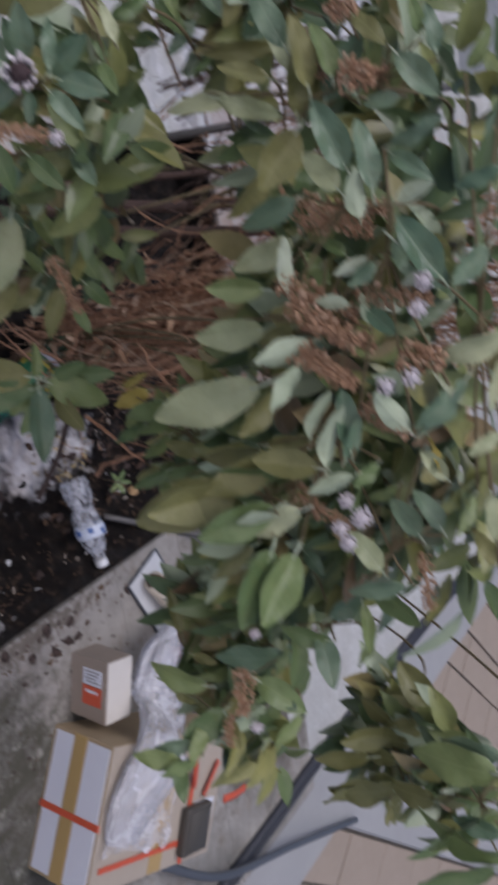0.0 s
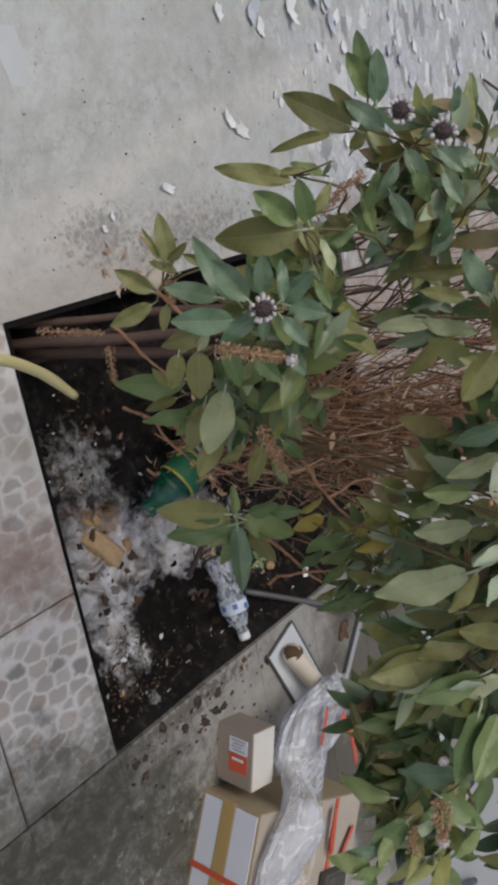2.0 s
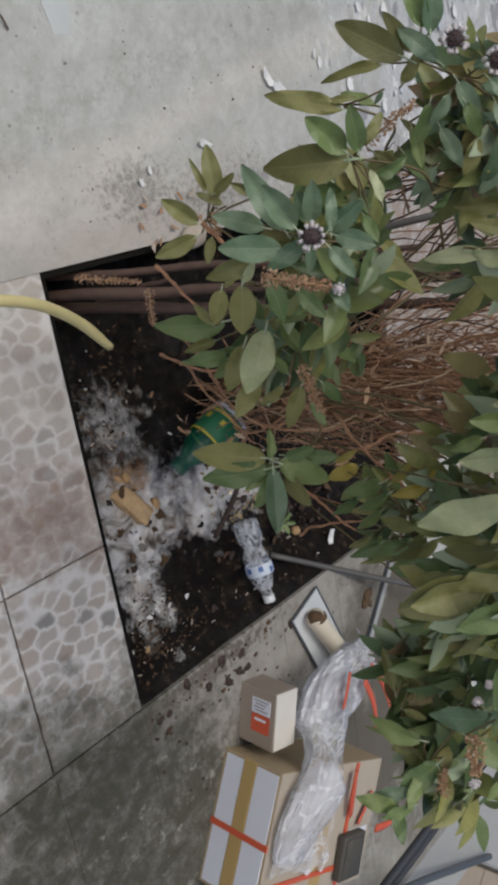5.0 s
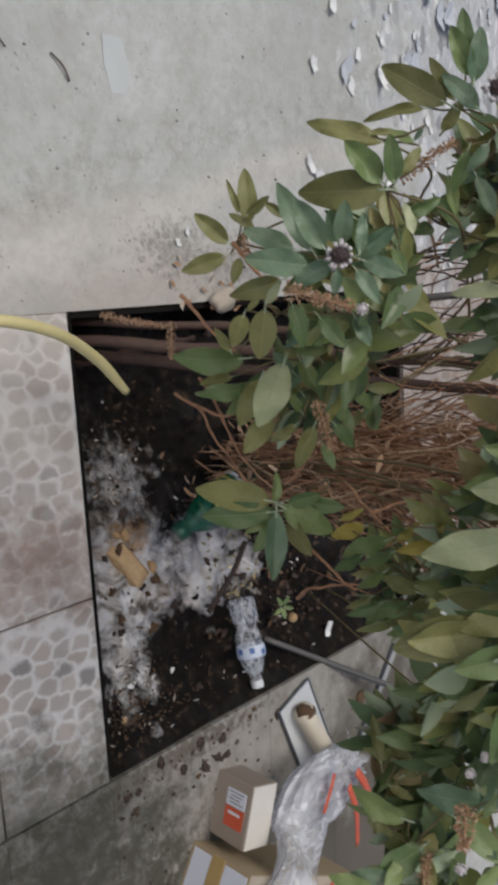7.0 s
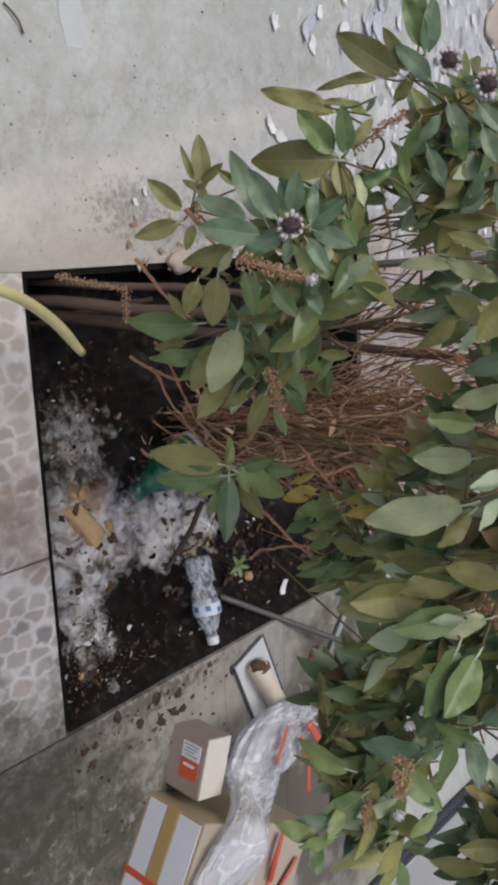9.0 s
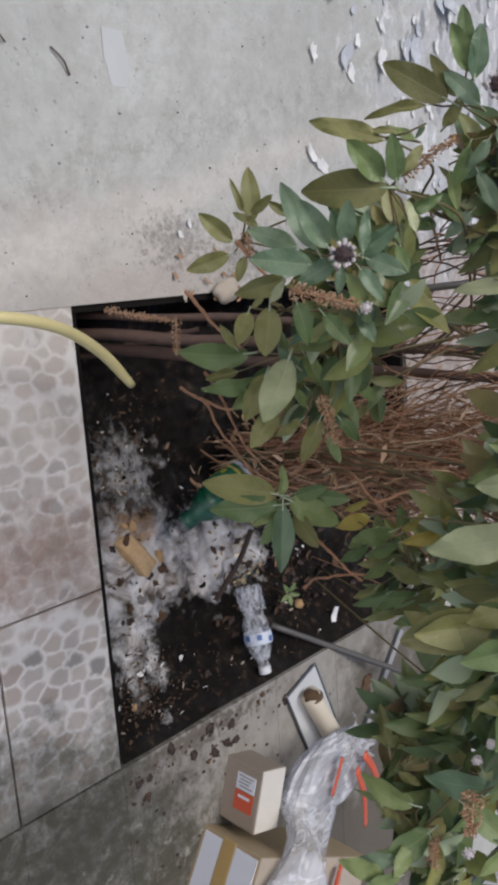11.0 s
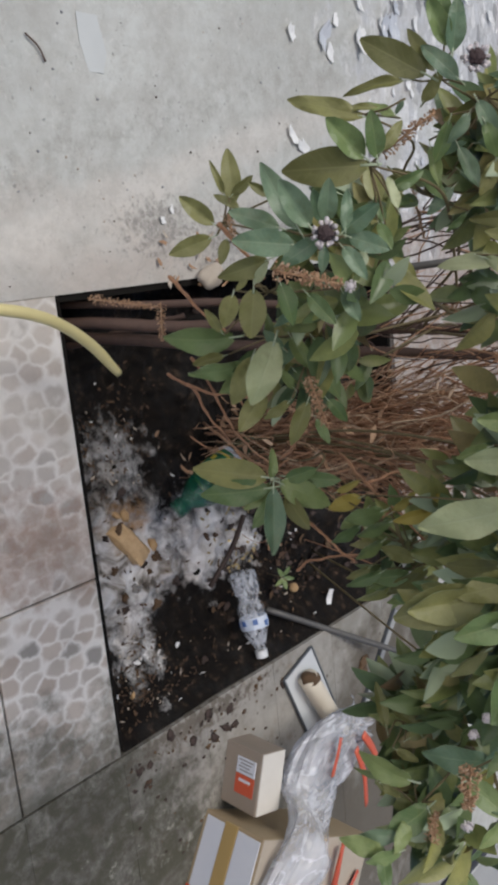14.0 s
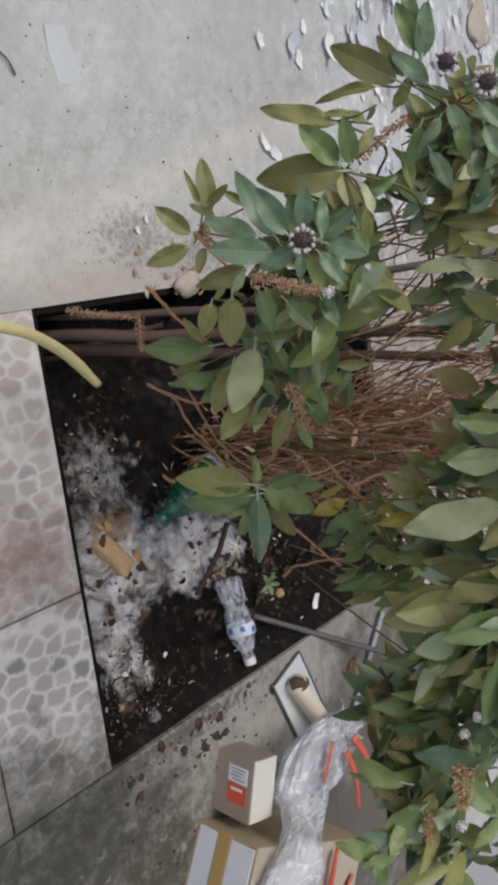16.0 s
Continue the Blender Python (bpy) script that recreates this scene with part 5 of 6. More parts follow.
leafy(bush, (-0.073, -0.183, 0.578), [
    ((-0.073, -0.201, 0.581), (-0.101, -0.229, 0.565), "olive", 1.00),
    ((-0.059, -0.203, 0.577), (-0.046, -0.240, 0.556), "olive", 0.95),
    ((-0.092, -0.178, 0.590), (-0.144, -0.178, 0.588), "olive", 0.85),
    ((-0.101, -0.185, 0.584), (-0.127, -0.202, 0.589), "olive", 0.55),
    ((-0.056, -0.192, 0.589), (-0.033, -0.204, 0.589), "olive", 1.00),
    ((-0.033, -0.189, 0.637), (-0.019, -0.228, 0.614), "olive", 0.95),
    ((-0.092, -0.184, 0.643), (-0.106, -0.200, 0.631), "olive", 0.90),
    ((-0.098, -0.186, 0.597), (-0.112, -0.181, 0.621), "olive", 0.90),
    ((-0.086, -0.175, 0.594), (-0.100, -0.197, 0.585), "olive", 0.80),
])
leafy(bush, (-0.001, -0.157, 0.608), [
    ((-0.004, -0.178, 0.606), (0.044, -0.185, 0.603), "olive", 1.35),
    ((-0.009, -0.182, 0.646), (0.026, -0.183, 0.664), "green", 1.10),
    ((0.004, -0.158, 0.660), (0.034, -0.148, 0.683), "green", 1.05),
    ((0.012, -0.152, 0.636), (0.040, -0.162, 0.622), "blue", 0.90),
    ((0.038, -0.163, 0.539), (0.013, -0.183, 0.538), "olive", 0.80),
    ((0.001, -0.171, 0.569), (0.033, -0.194, 0.573), "olive", 1.10),
    ((-0.013, -0.198, 0.628), (-0.031, -0.198, 0.645), "light", 0.90),
    ((-0.016, -0.181, 0.601), (-0.006, -0.190, 0.592), "olive", 1.00),
    ((0.006, -0.121, 0.674), (0.036, -0.117, 0.689), "blue", 1.00),
])
leafy(bush, (0.053, -0.102, 0.555), [
    ((0.057, -0.122, 0.577), (0.119, -0.156, 0.573), "light", 1.20),
    ((0.056, -0.084, 0.477), (0.060, -0.150, 0.431), "green", 1.00),
    ((0.088, -0.094, 0.502), (0.099, -0.150, 0.469), "green", 0.85),
    ((0.076, -0.116, 0.536), (0.124, -0.143, 0.528), "olive", 1.10),
    ((0.119, -0.099, 0.534), (0.156, -0.138, 0.528), "olive", 1.10),
    ((0.077, -0.095, 0.470), (0.085, -0.125, 0.445), "olive", 0.80),
    ((0.065, -0.105, 0.575), (0.044, -0.115, 0.555), "blue", 1.00),
    ((0.057, -0.079, 0.573), (0.087, -0.091, 0.558), "blue", 1.00),
])
leafy(bush, (0.084, -0.072, 0.580), [
    ((0.055, -0.090, 0.575), (0.092, -0.083, 0.592), "green", 1.00),
    ((0.059, -0.074, 0.595), (0.089, -0.059, 0.612), "green", 1.00),
    ((0.111, -0.097, 0.579), (0.085, -0.117, 0.577), "green", 0.90),
    ((0.129, -0.091, 0.591), (0.168, -0.119, 0.589), "olive", 0.95),
    ((0.083, -0.074, 0.600), (0.127, -0.063, 0.618), "green", 1.00),
    ((0.127, -0.076, 0.610), (0.152, -0.066, 0.630), "green", 1.00),
    ((0.148, -0.088, 0.601), (0.173, -0.091, 0.620), "green", 0.90),
    ((0.086, -0.060, 0.619), (0.111, -0.043, 0.640), "green", 0.90),
    ((0.126, -0.104, 0.575), (0.145, -0.127, 0.560), "olive", 1.00),
    ((0.097, -0.070, 0.560), (0.126, -0.058, 0.580), "green", 1.00),
    ((0.063, -0.046, 0.599), (0.071, -0.039, 0.629), "blue", 0.90),
])
leafy(bush, (0.234, -0.089, 0.525), [
    ((0.220, -0.102, 0.526), (0.199, -0.166, 0.475), "olive", 1.00),
    ((0.233, -0.104, 0.530), (0.236, -0.166, 0.480), "green", 1.00),
    ((0.234, -0.106, 0.542), (0.300, -0.137, 0.565), "blue", 0.85),
    ((0.222, -0.097, 0.532), (0.189, -0.091, 0.539), "green", 0.90),
    ((0.229, -0.091, 0.542), (0.262, -0.057, 0.589), "green", 1.05),
    ((0.224, -0.086, 0.546), (0.211, -0.066, 0.579), "green", 1.10),
    ((0.245, -0.090, 0.534), (0.272, -0.131, 0.531), "green", 0.90),
    ((0.247, -0.084, 0.541), (0.281, -0.091, 0.578), "olive", 1.10),
    ((0.225, -0.074, 0.543), (0.231, -0.050, 0.599), "green", 0.90),
    ((0.233, -0.086, 0.526), (0.258, -0.119, 0.501), "green", 1.00),
])
leafy(bush, (0.173, -0.194, 0.890), [
    ((0.172, -0.209, 0.893), (0.189, -0.258, 0.836), "light", 1.05),
    ((0.135, -0.195, 0.894), (0.135, -0.226, 0.860), "light", 1.15),
    ((0.187, -0.181, 0.888), (0.207, -0.215, 0.873), "olive", 1.20),
    ((0.239, -0.051, 0.744), (0.225, -0.053, 0.720), "yellow", 0.90),
    ((0.281, 0.038, 0.560), (0.292, 0.005, 0.535), "yellow", 1.10),
    ((0.258, -0.027, 0.704), (0.268, -0.060, 0.683), "yellow", 0.90),
])
leafy(bush, (0.261, -0.200, 0.883), [
    ((0.250, -0.219, 0.868), (0.259, -0.276, 0.819), "olive", 1.15),
    ((0.238, -0.199, 0.896), (0.245, -0.241, 0.862), "green", 1.10),
    ((0.255, -0.227, 0.906), (0.266, -0.270, 0.871), "green", 1.10),
    ((0.255, -0.237, 0.912), (0.256, -0.250, 0.891), "back", 1.20),
    ((0.282, -0.241, 0.910), (0.320, -0.284, 0.911), "green", 1.30),
    ((0.263, -0.207, 0.834), (0.246, -0.230, 0.818), "olive", 1.10),
    ((0.245, -0.162, 0.855), (0.251, -0.191, 0.821), "olive", 1.20),
    ((0.316, -0.188, 0.853), (0.327, -0.222, 0.832), "olive", 1.00),
])
leafy(bush, (0.342, -0.007, 0.666), [
    ((0.272, -0.016, 0.632), (0.289, -0.043, 0.595), "green", 1.20),
    ((0.285, -0.015, 0.641), (0.296, -0.054, 0.622), "green", 1.10),
    ((0.327, -0.014, 0.672), (0.308, -0.034, 0.639), "olive", 1.00),
    ((0.342, -0.023, 0.669), (0.352, -0.053, 0.632), "green", 1.00),
    ((0.340, -0.041, 0.641), (0.353, -0.074, 0.621), "green", 0.90),
    ((0.337, -0.011, 0.684), (0.374, -0.042, 0.654), "olive", 1.10),
    ((0.313, 0.005, 0.692), (0.325, -0.022, 0.670), "green", 1.00),
])
leafy(bush, (0.508, -0.094, 0.808), [
    ((0.493, -0.102, 0.807), (0.489, -0.146, 0.756), "blue", 1.15),
    ((0.514, -0.122, 0.801), (0.530, -0.130, 0.834), "blue", 1.20),
    ((0.524, -0.119, 0.822), (0.502, -0.140, 0.796), "green", 1.00),
    ((0.538, -0.125, 0.834), (0.555, -0.157, 0.824), "green", 1.00),
    ((0.498, -0.107, 0.805), (0.472, -0.091, 0.830), "blue", 1.00),
    ((0.515, -0.085, 0.822), (0.540, -0.109, 0.806), "green", 1.10),
    ((0.488, -0.093, 0.769), (0.467, -0.061, 0.794), "green", 1.00),
    ((0.479, -0.086, 0.745), (0.495, -0.084, 0.784), "olive", 1.00),
])
leafy(bush, (0.546, -0.148, 0.747), [
    ((0.516, -0.148, 0.739), (0.495, -0.183, 0.701), "green", 1.10),
    ((0.537, -0.151, 0.762), (0.555, -0.199, 0.745), "green", 1.20),
    ((0.558, -0.184, 0.743), (0.554, -0.214, 0.724), "blue", 1.10),
    ((0.570, -0.200, 0.738), (0.555, -0.230, 0.706), "green", 1.00),
    ((0.572, -0.202, 0.737), (0.588, -0.225, 0.758), "green", 1.00),
    ((0.541, -0.153, 0.765), (0.568, -0.162, 0.784), "olive", 1.00),
    ((0.570, -0.191, 0.751), (0.572, -0.225, 0.738), "green", 1.00),
    ((0.546, -0.168, 0.749), (0.560, -0.202, 0.758), "green", 1.00),
    ((0.519, -0.167, 0.716), (0.535, -0.161, 0.735), "olive", 0.90),
])
leafy(bush, (0.491, -0.092, 0.697), [
    ((0.488, -0.115, 0.689), (0.443, -0.102, 0.670), "olive", 0.60),
    ((0.483, -0.098, 0.709), (0.468, -0.096, 0.683), "olive", 0.80),
    ((0.494, -0.097, 0.722), (0.469, -0.102, 0.705), "olive", 0.80),
    ((0.498, -0.107, 0.713), (0.486, -0.081, 0.731), "olive", 0.90),
    ((0.453, -0.061, 0.733), (0.446, -0.080, 0.701), "olive", 1.00),
    ((0.448, -0.046, 0.754), (0.459, -0.068, 0.726), "olive", 1.00),
    ((0.508, -0.120, 0.705), (0.518, -0.113, 0.729), "olive", 0.90),
    ((0.474, -0.069, 0.743), (0.458, -0.057, 0.759), "olive", 0.90),
    ((0.459, -0.042, 0.772), (0.470, -0.052, 0.809), "green", 1.00),
])
leafy(bush, (0.059, -0.174, 0.957), [
    ((0.035, -0.181, 0.962), (-0.006, -0.192, 0.947), "blue", 1.00),
    ((0.047, -0.186, 0.958), (0.020, -0.186, 0.935), "light", 1.10),
    ((0.049, -0.178, 0.977), (0.006, -0.167, 0.967), "blue", 0.95),
    ((0.064, -0.186, 0.971), (0.040, -0.177, 0.962), "back", 1.10),
    ((0.107, -0.202, 0.924), (0.071, -0.201, 0.923), "back", 0.75),
    ((0.053, -0.173, 0.918), (0.067, -0.197, 0.890), "blue", 1.10),
    ((0.079, -0.174, 0.912), (0.095, -0.198, 0.879), "light", 1.20),
    ((0.109, -0.185, 0.892), (0.102, -0.206, 0.860), "green", 1.10),
])
leafy(bush, (0.131, -0.193, 0.944), [
    ((0.134, -0.189, 0.916), (0.145, -0.204, 0.897), "olive", 1.20),
    ((0.142, -0.149, 0.841), (0.149, -0.172, 0.823), "green", 1.10),
    ((0.117, -0.194, 0.962), (0.112, -0.203, 0.944), "back", 1.10),
    ((0.129, -0.193, 0.975), (0.111, -0.189, 0.969), "back", 0.80),
    ((0.138, -0.213, 0.943), (0.145, -0.244, 0.921), "back", 0.95),
    ((0.152, -0.223, 0.938), (0.173, -0.241, 0.921), "back", 0.95),
    ((0.091, -0.179, 0.970), (0.099, -0.186, 0.950), "back", 0.90),
    ((0.095, -0.178, 0.975), (0.103, -0.203, 0.970), "blue", 1.00),
    ((0.100, -0.157, 0.924), (0.123, -0.168, 0.909), "green", 1.20),
    ((0.092, -0.151, 0.908), (0.115, -0.146, 0.923), "green", 1.20),
    ((0.092, -0.157, 0.943), (0.078, -0.161, 0.928), "green", 1.10),
    ((0.134, -0.160, 0.879), (0.134, -0.163, 0.911), "olive", 1.20),
])
leafy(bush, (-0.015, -0.099, 0.899), [
    ((0.001, -0.112, 0.910), (-0.048, -0.105, 0.901), "olive", 0.85),
    ((-0.000, -0.119, 0.895), (-0.033, -0.126, 0.904), "olive", 1.00),
    ((-0.028, -0.115, 0.893), (-0.067, -0.115, 0.875), "light", 0.80),
    ((-0.006, -0.109, 0.913), (-0.046, -0.095, 0.936), "blue", 0.90),
    ((-0.006, -0.100, 0.932), (-0.036, -0.115, 0.931), "blue", 1.00),
    ((-0.017, -0.095, 0.939), (-0.043, -0.102, 0.950), "green", 1.00),
    ((0.013, -0.105, 0.884), (0.049, -0.130, 0.861), "olive", 1.30),
    ((-0.015, -0.106, 0.832), (-0.019, -0.137, 0.793), "light", 0.75),
    ((-0.018, -0.115, 0.826), (0.003, -0.095, 0.867), "light", 0.75),
    ((-0.051, -0.050, 0.839), (-0.051, -0.076, 0.788), "olive", 0.70),
    ((0.037, -0.104, 0.898), (0.050, -0.125, 0.893), "green", 1.20),
    ((0.055, -0.104, 0.907), (0.071, -0.131, 0.904), "green", 1.10),
])
leafy(bush, (-0.092, 0.075, 0.783), [
    ((-0.134, 0.063, 0.790), (-0.087, 0.068, 0.791), "green", 0.90),
    ((-0.137, 0.042, 0.815), (-0.160, 0.007, 0.790), "blue", 1.00),
    ((-0.153, 0.083, 0.832), (-0.134, 0.105, 0.873), "blue", 0.70),
    ((-0.068, 0.055, 0.779), (-0.054, 0.052, 0.807), "green", 1.00),
    ((-0.122, 0.080, 0.825), (-0.096, 0.084, 0.830), "blue", 0.70),
    ((-0.139, 0.074, 0.812), (-0.117, 0.082, 0.826), "blue", 0.90),
    ((-0.120, 0.056, 0.778), (-0.087, 0.046, 0.755), "olive", 0.90),
    ((-0.149, 0.041, 0.753), (-0.123, 0.033, 0.748), "blue", 0.80),
    ((-0.120, 0.037, 0.745), (-0.091, 0.032, 0.732), "blue", 0.90),
    ((-0.181, 0.075, 0.820), (-0.196, 0.067, 0.836), "blue", 0.80),
    ((-0.174, 0.069, 0.806), (-0.200, 0.057, 0.791), "blue", 0.90),
    ((-0.185, 0.064, 0.798), (-0.214, 0.058, 0.814), "green", 0.90),
])
leafy(bush, (0.221, -0.170, 0.927), [
    ((0.259, -0.218, 0.922), (0.274, -0.249, 0.885), "light", 1.10),
    ((0.265, -0.221, 0.901), (0.272, -0.252, 0.864), "green", 1.00),
    ((0.289, -0.229, 0.921), (0.322, -0.274, 0.914), "green", 1.20),
    ((0.238, -0.189, 0.922), (0.227, -0.212, 0.882), "olive", 1.00),
    ((0.235, -0.197, 0.893), (0.242, -0.245, 0.865), "olive", 1.00),
    ((0.254, -0.216, 0.864), (0.250, -0.270, 0.824), "olive", 1.00),
    ((0.209, -0.241, 0.962), (0.175, -0.224, 0.959), "back", 0.75),
    ((0.206, -0.233, 0.972), (0.181, -0.221, 0.980), "blue", 1.00),
    ((0.220, -0.229, 0.973), (0.230, -0.246, 0.949), "back", 0.90),
    ((0.232, -0.174, 0.872), (0.236, -0.161, 0.907), "olive", 1.10),
    ((0.260, -0.181, 0.915), (0.262, -0.209, 0.905), "olive", 1.00),
    ((0.226, -0.194, 0.974), (0.235, -0.215, 0.970), "green", 1.10),
])
leafy(bush, (0.427, -0.116, 0.877), [
    ((0.426, -0.137, 0.876), (0.461, -0.159, 0.899), "blue", 1.15),
    ((0.415, -0.124, 0.880), (0.396, -0.099, 0.912), "blue", 1.15),
    ((0.396, -0.085, 0.924), (0.415, -0.129, 0.921), "blue", 1.20),
    ((0.426, -0.115, 0.917), (0.451, -0.137, 0.916), "green", 0.70),
    ((0.425, -0.147, 0.858), (0.462, -0.172, 0.874), "green", 0.90),
    ((0.430, -0.137, 0.882), (0.417, -0.165, 0.856), "green", 1.10),
    ((0.500, -0.136, 0.799), (0.520, -0.135, 0.847), "green", 1.10),
    ((0.368, -0.102, 0.847), (0.378, -0.111, 0.869), "blue", 1.10),
    ((0.390, -0.100, 0.883), (0.415, -0.125, 0.876), "olive", 1.00),
    ((0.461, -0.124, 0.829), (0.474, -0.149, 0.835), "green", 1.00),
])
leafy(bush, (0.090, -0.168, 0.979), [
    ((0.104, -0.172, 1.015), (0.065, -0.186, 0.992), "blue", 1.15),
    ((0.120, -0.194, 0.976), (0.136, -0.197, 0.996), "blue", 1.10),
    ((0.136, -0.186, 1.004), (0.133, -0.188, 0.985), "light", 1.00),
    ((0.025, -0.169, 0.988), (0.018, -0.172, 1.020), "blue", 0.90),
    ((0.030, -0.169, 0.987), (0.042, -0.177, 1.013), "blue", 0.90),
    ((0.058, -0.172, 0.991), (0.049, -0.165, 1.012), "back", 1.20),
    ((0.102, -0.174, 1.008), (0.110, -0.179, 0.993), "back", 1.10),
    ((0.192, -0.209, 1.005), (0.168, -0.215, 0.983), "back", 1.05),
    ((0.172, -0.192, 1.024), (0.190, -0.212, 1.019), "blue", 1.00),
    ((0.201, -0.229, 0.974), (0.167, -0.216, 0.962), "blue", 1.00),
    ((0.193, -0.238, 0.951), (0.165, -0.223, 0.952), "back", 0.80),
    ((0.093, -0.159, 0.961), (0.073, -0.165, 0.979), "olive", 1.00),
])
leafy(bush, (0.300, -0.183, 0.974), [
    ((0.284, -0.180, 0.995), (0.261, -0.172, 0.972), "blue", 1.10),
    ((0.280, -0.172, 1.008), (0.251, -0.176, 0.997), "blue", 1.00),
    ((0.303, -0.203, 0.975), (0.274, -0.206, 0.958), "light", 1.10),
    ((0.334, -0.172, 0.976), (0.338, -0.191, 0.939), "blue", 0.90),
    ((0.354, -0.151, 0.941), (0.374, -0.156, 0.984), "green", 1.00),
    ((0.377, -0.148, 0.927), (0.409, -0.165, 0.944), "green", 0.70),
    ((0.249, -0.155, 1.006), (0.225, -0.165, 0.991), "light", 1.00),
    ((0.261, -0.154, 0.967), (0.276, -0.167, 0.950), "green", 1.10),
    ((0.265, -0.158, 0.938), (0.276, -0.182, 0.939), "green", 1.10),
    ((0.224, -0.147, 0.992), (0.236, -0.163, 1.010), "yellow", 0.80),
])
leafy(bush, (-0.010, -0.094, 0.944), [
    ((-0.043, -0.133, 0.898), (-0.079, -0.149, 0.888), "blue", 1.00),
    ((-0.016, -0.127, 0.910), (-0.060, -0.138, 0.911), "olive", 0.95),
    ((-0.020, -0.119, 0.924), (-0.054, -0.125, 0.924), "green", 1.00),
    ((-0.027, -0.100, 0.964), (0.003, -0.088, 0.986), "blue", 1.10),
    ((-0.001, -0.101, 0.964), (-0.000, -0.112, 0.942), "blue", 1.00),
    ((-0.055, -0.112, 0.939), (-0.038, -0.119, 0.965), "olive", 1.00),
    ((-0.038, -0.094, 0.978), (-0.059, -0.106, 0.978), "green", 1.00),
    ((-0.026, -0.090, 0.987), (-0.054, -0.096, 0.987), "blue", 1.00),
    ((-0.027, -0.072, 0.845), (-0.042, -0.098, 0.817), "olive", 0.80),
])
leafy(shrub, (0.699, 0.039, 0.847), [
    ((0.699, 0.007, 0.828), (0.698, -0.028, 0.775), "olive", 1.10),
    ((0.716, -0.009, 0.831), (0.735, -0.056, 0.809), "olive", 1.20),
    ((0.725, -0.001, 0.865), (0.720, -0.054, 0.811), "olive", 1.10),
    ((0.681, 0.035, 0.845), (0.676, -0.006, 0.798), "olive", 1.10),
    ((0.671, 0.042, 0.841), (0.651, 0.043, 0.802), "olive", 1.20),
    ((0.663, 0.070, 0.882), (0.610, 0.081, 0.838), "olive", 1.10),
    ((0.704, 0.018, 0.858), (0.693, 0.007, 0.816), "olive", 1.20),
    ((0.736, -0.014, 0.862), (0.755, -0.028, 0.861), "olive", 1.20),
    ((0.725, 0.005, 0.876), (0.716, -0.013, 0.834), "olive", 1.20),
    ((0.653, 0.077, 0.876), (0.643, 0.061, 0.834), "olive", 1.30),
    ((0.677, 0.055, 0.877), (0.674, 0.033, 0.838), "olive", 1.30),
    ((0.690, 0.035, 0.864), (0.673, 0.015, 0.824), "olive", 1.30),
])
leafy(shrub, (0.665, -0.033, 0.975), [
    ((0.636, -0.020, 0.986), (0.629, -0.042, 0.904), "green", 1.10),
    ((0.691, -0.029, 0.924), (0.679, -0.046, 0.884), "olive", 1.20),
    ((0.661, -0.044, 0.992), (0.685, -0.088, 0.937), "green", 1.15),
    ((0.688, -0.069, 1.009), (0.673, -0.100, 0.934), "green", 0.90),
    ((0.695, -0.080, 1.002), (0.704, -0.113, 0.938), "green", 1.10),
    ((0.623, -0.008, 0.987), (0.622, -0.027, 0.930), "blue", 1.10),
    ((0.686, -0.006, 0.965), (0.697, -0.041, 0.922), "olive", 1.20),
    ((0.675, -0.056, 1.002), (0.661, -0.069, 0.959), "blue", 1.10),
    ((0.674, 0.008, 0.929), (0.672, -0.025, 0.904), "olive", 1.20),
    ((0.674, -0.002, 0.982), (0.684, -0.027, 0.942), "green", 1.10),
])
leafy(bush, (0.136, -0.144, 1.030), [
    ((0.092, -0.147, 1.036), (0.111, -0.167, 1.019), "blue", 1.10),
    ((0.083, -0.167, 0.985), (0.115, -0.161, 1.017), "blue", 1.10),
    ((0.047, -0.139, 1.043), (0.055, -0.161, 1.027), "blue", 1.00),
    ((0.146, -0.156, 1.048), (0.157, -0.187, 1.022), "light", 1.00),
    ((0.172, -0.171, 1.028), (0.202, -0.204, 1.019), "blue", 0.90),
    ((0.161, -0.160, 1.048), (0.188, -0.171, 1.041), "light", 1.00),
    ((0.204, -0.175, 1.051), (0.210, -0.197, 1.042), "light", 1.00),
    ((0.240, -0.192, 1.051), (0.267, -0.200, 1.059), "light", 1.00),
    ((0.257, -0.162, 1.028), (0.276, -0.186, 1.021), "green", 1.00),
    ((0.010, -0.090, 1.027), (0.029, -0.098, 1.017), "blue", 1.00),
    ((-0.013, -0.086, 1.007), (-0.030, -0.091, 1.024), "green", 1.00),
    ((0.292, -0.186, 1.051), (0.271, -0.182, 1.037), "olive", 1.00),
])
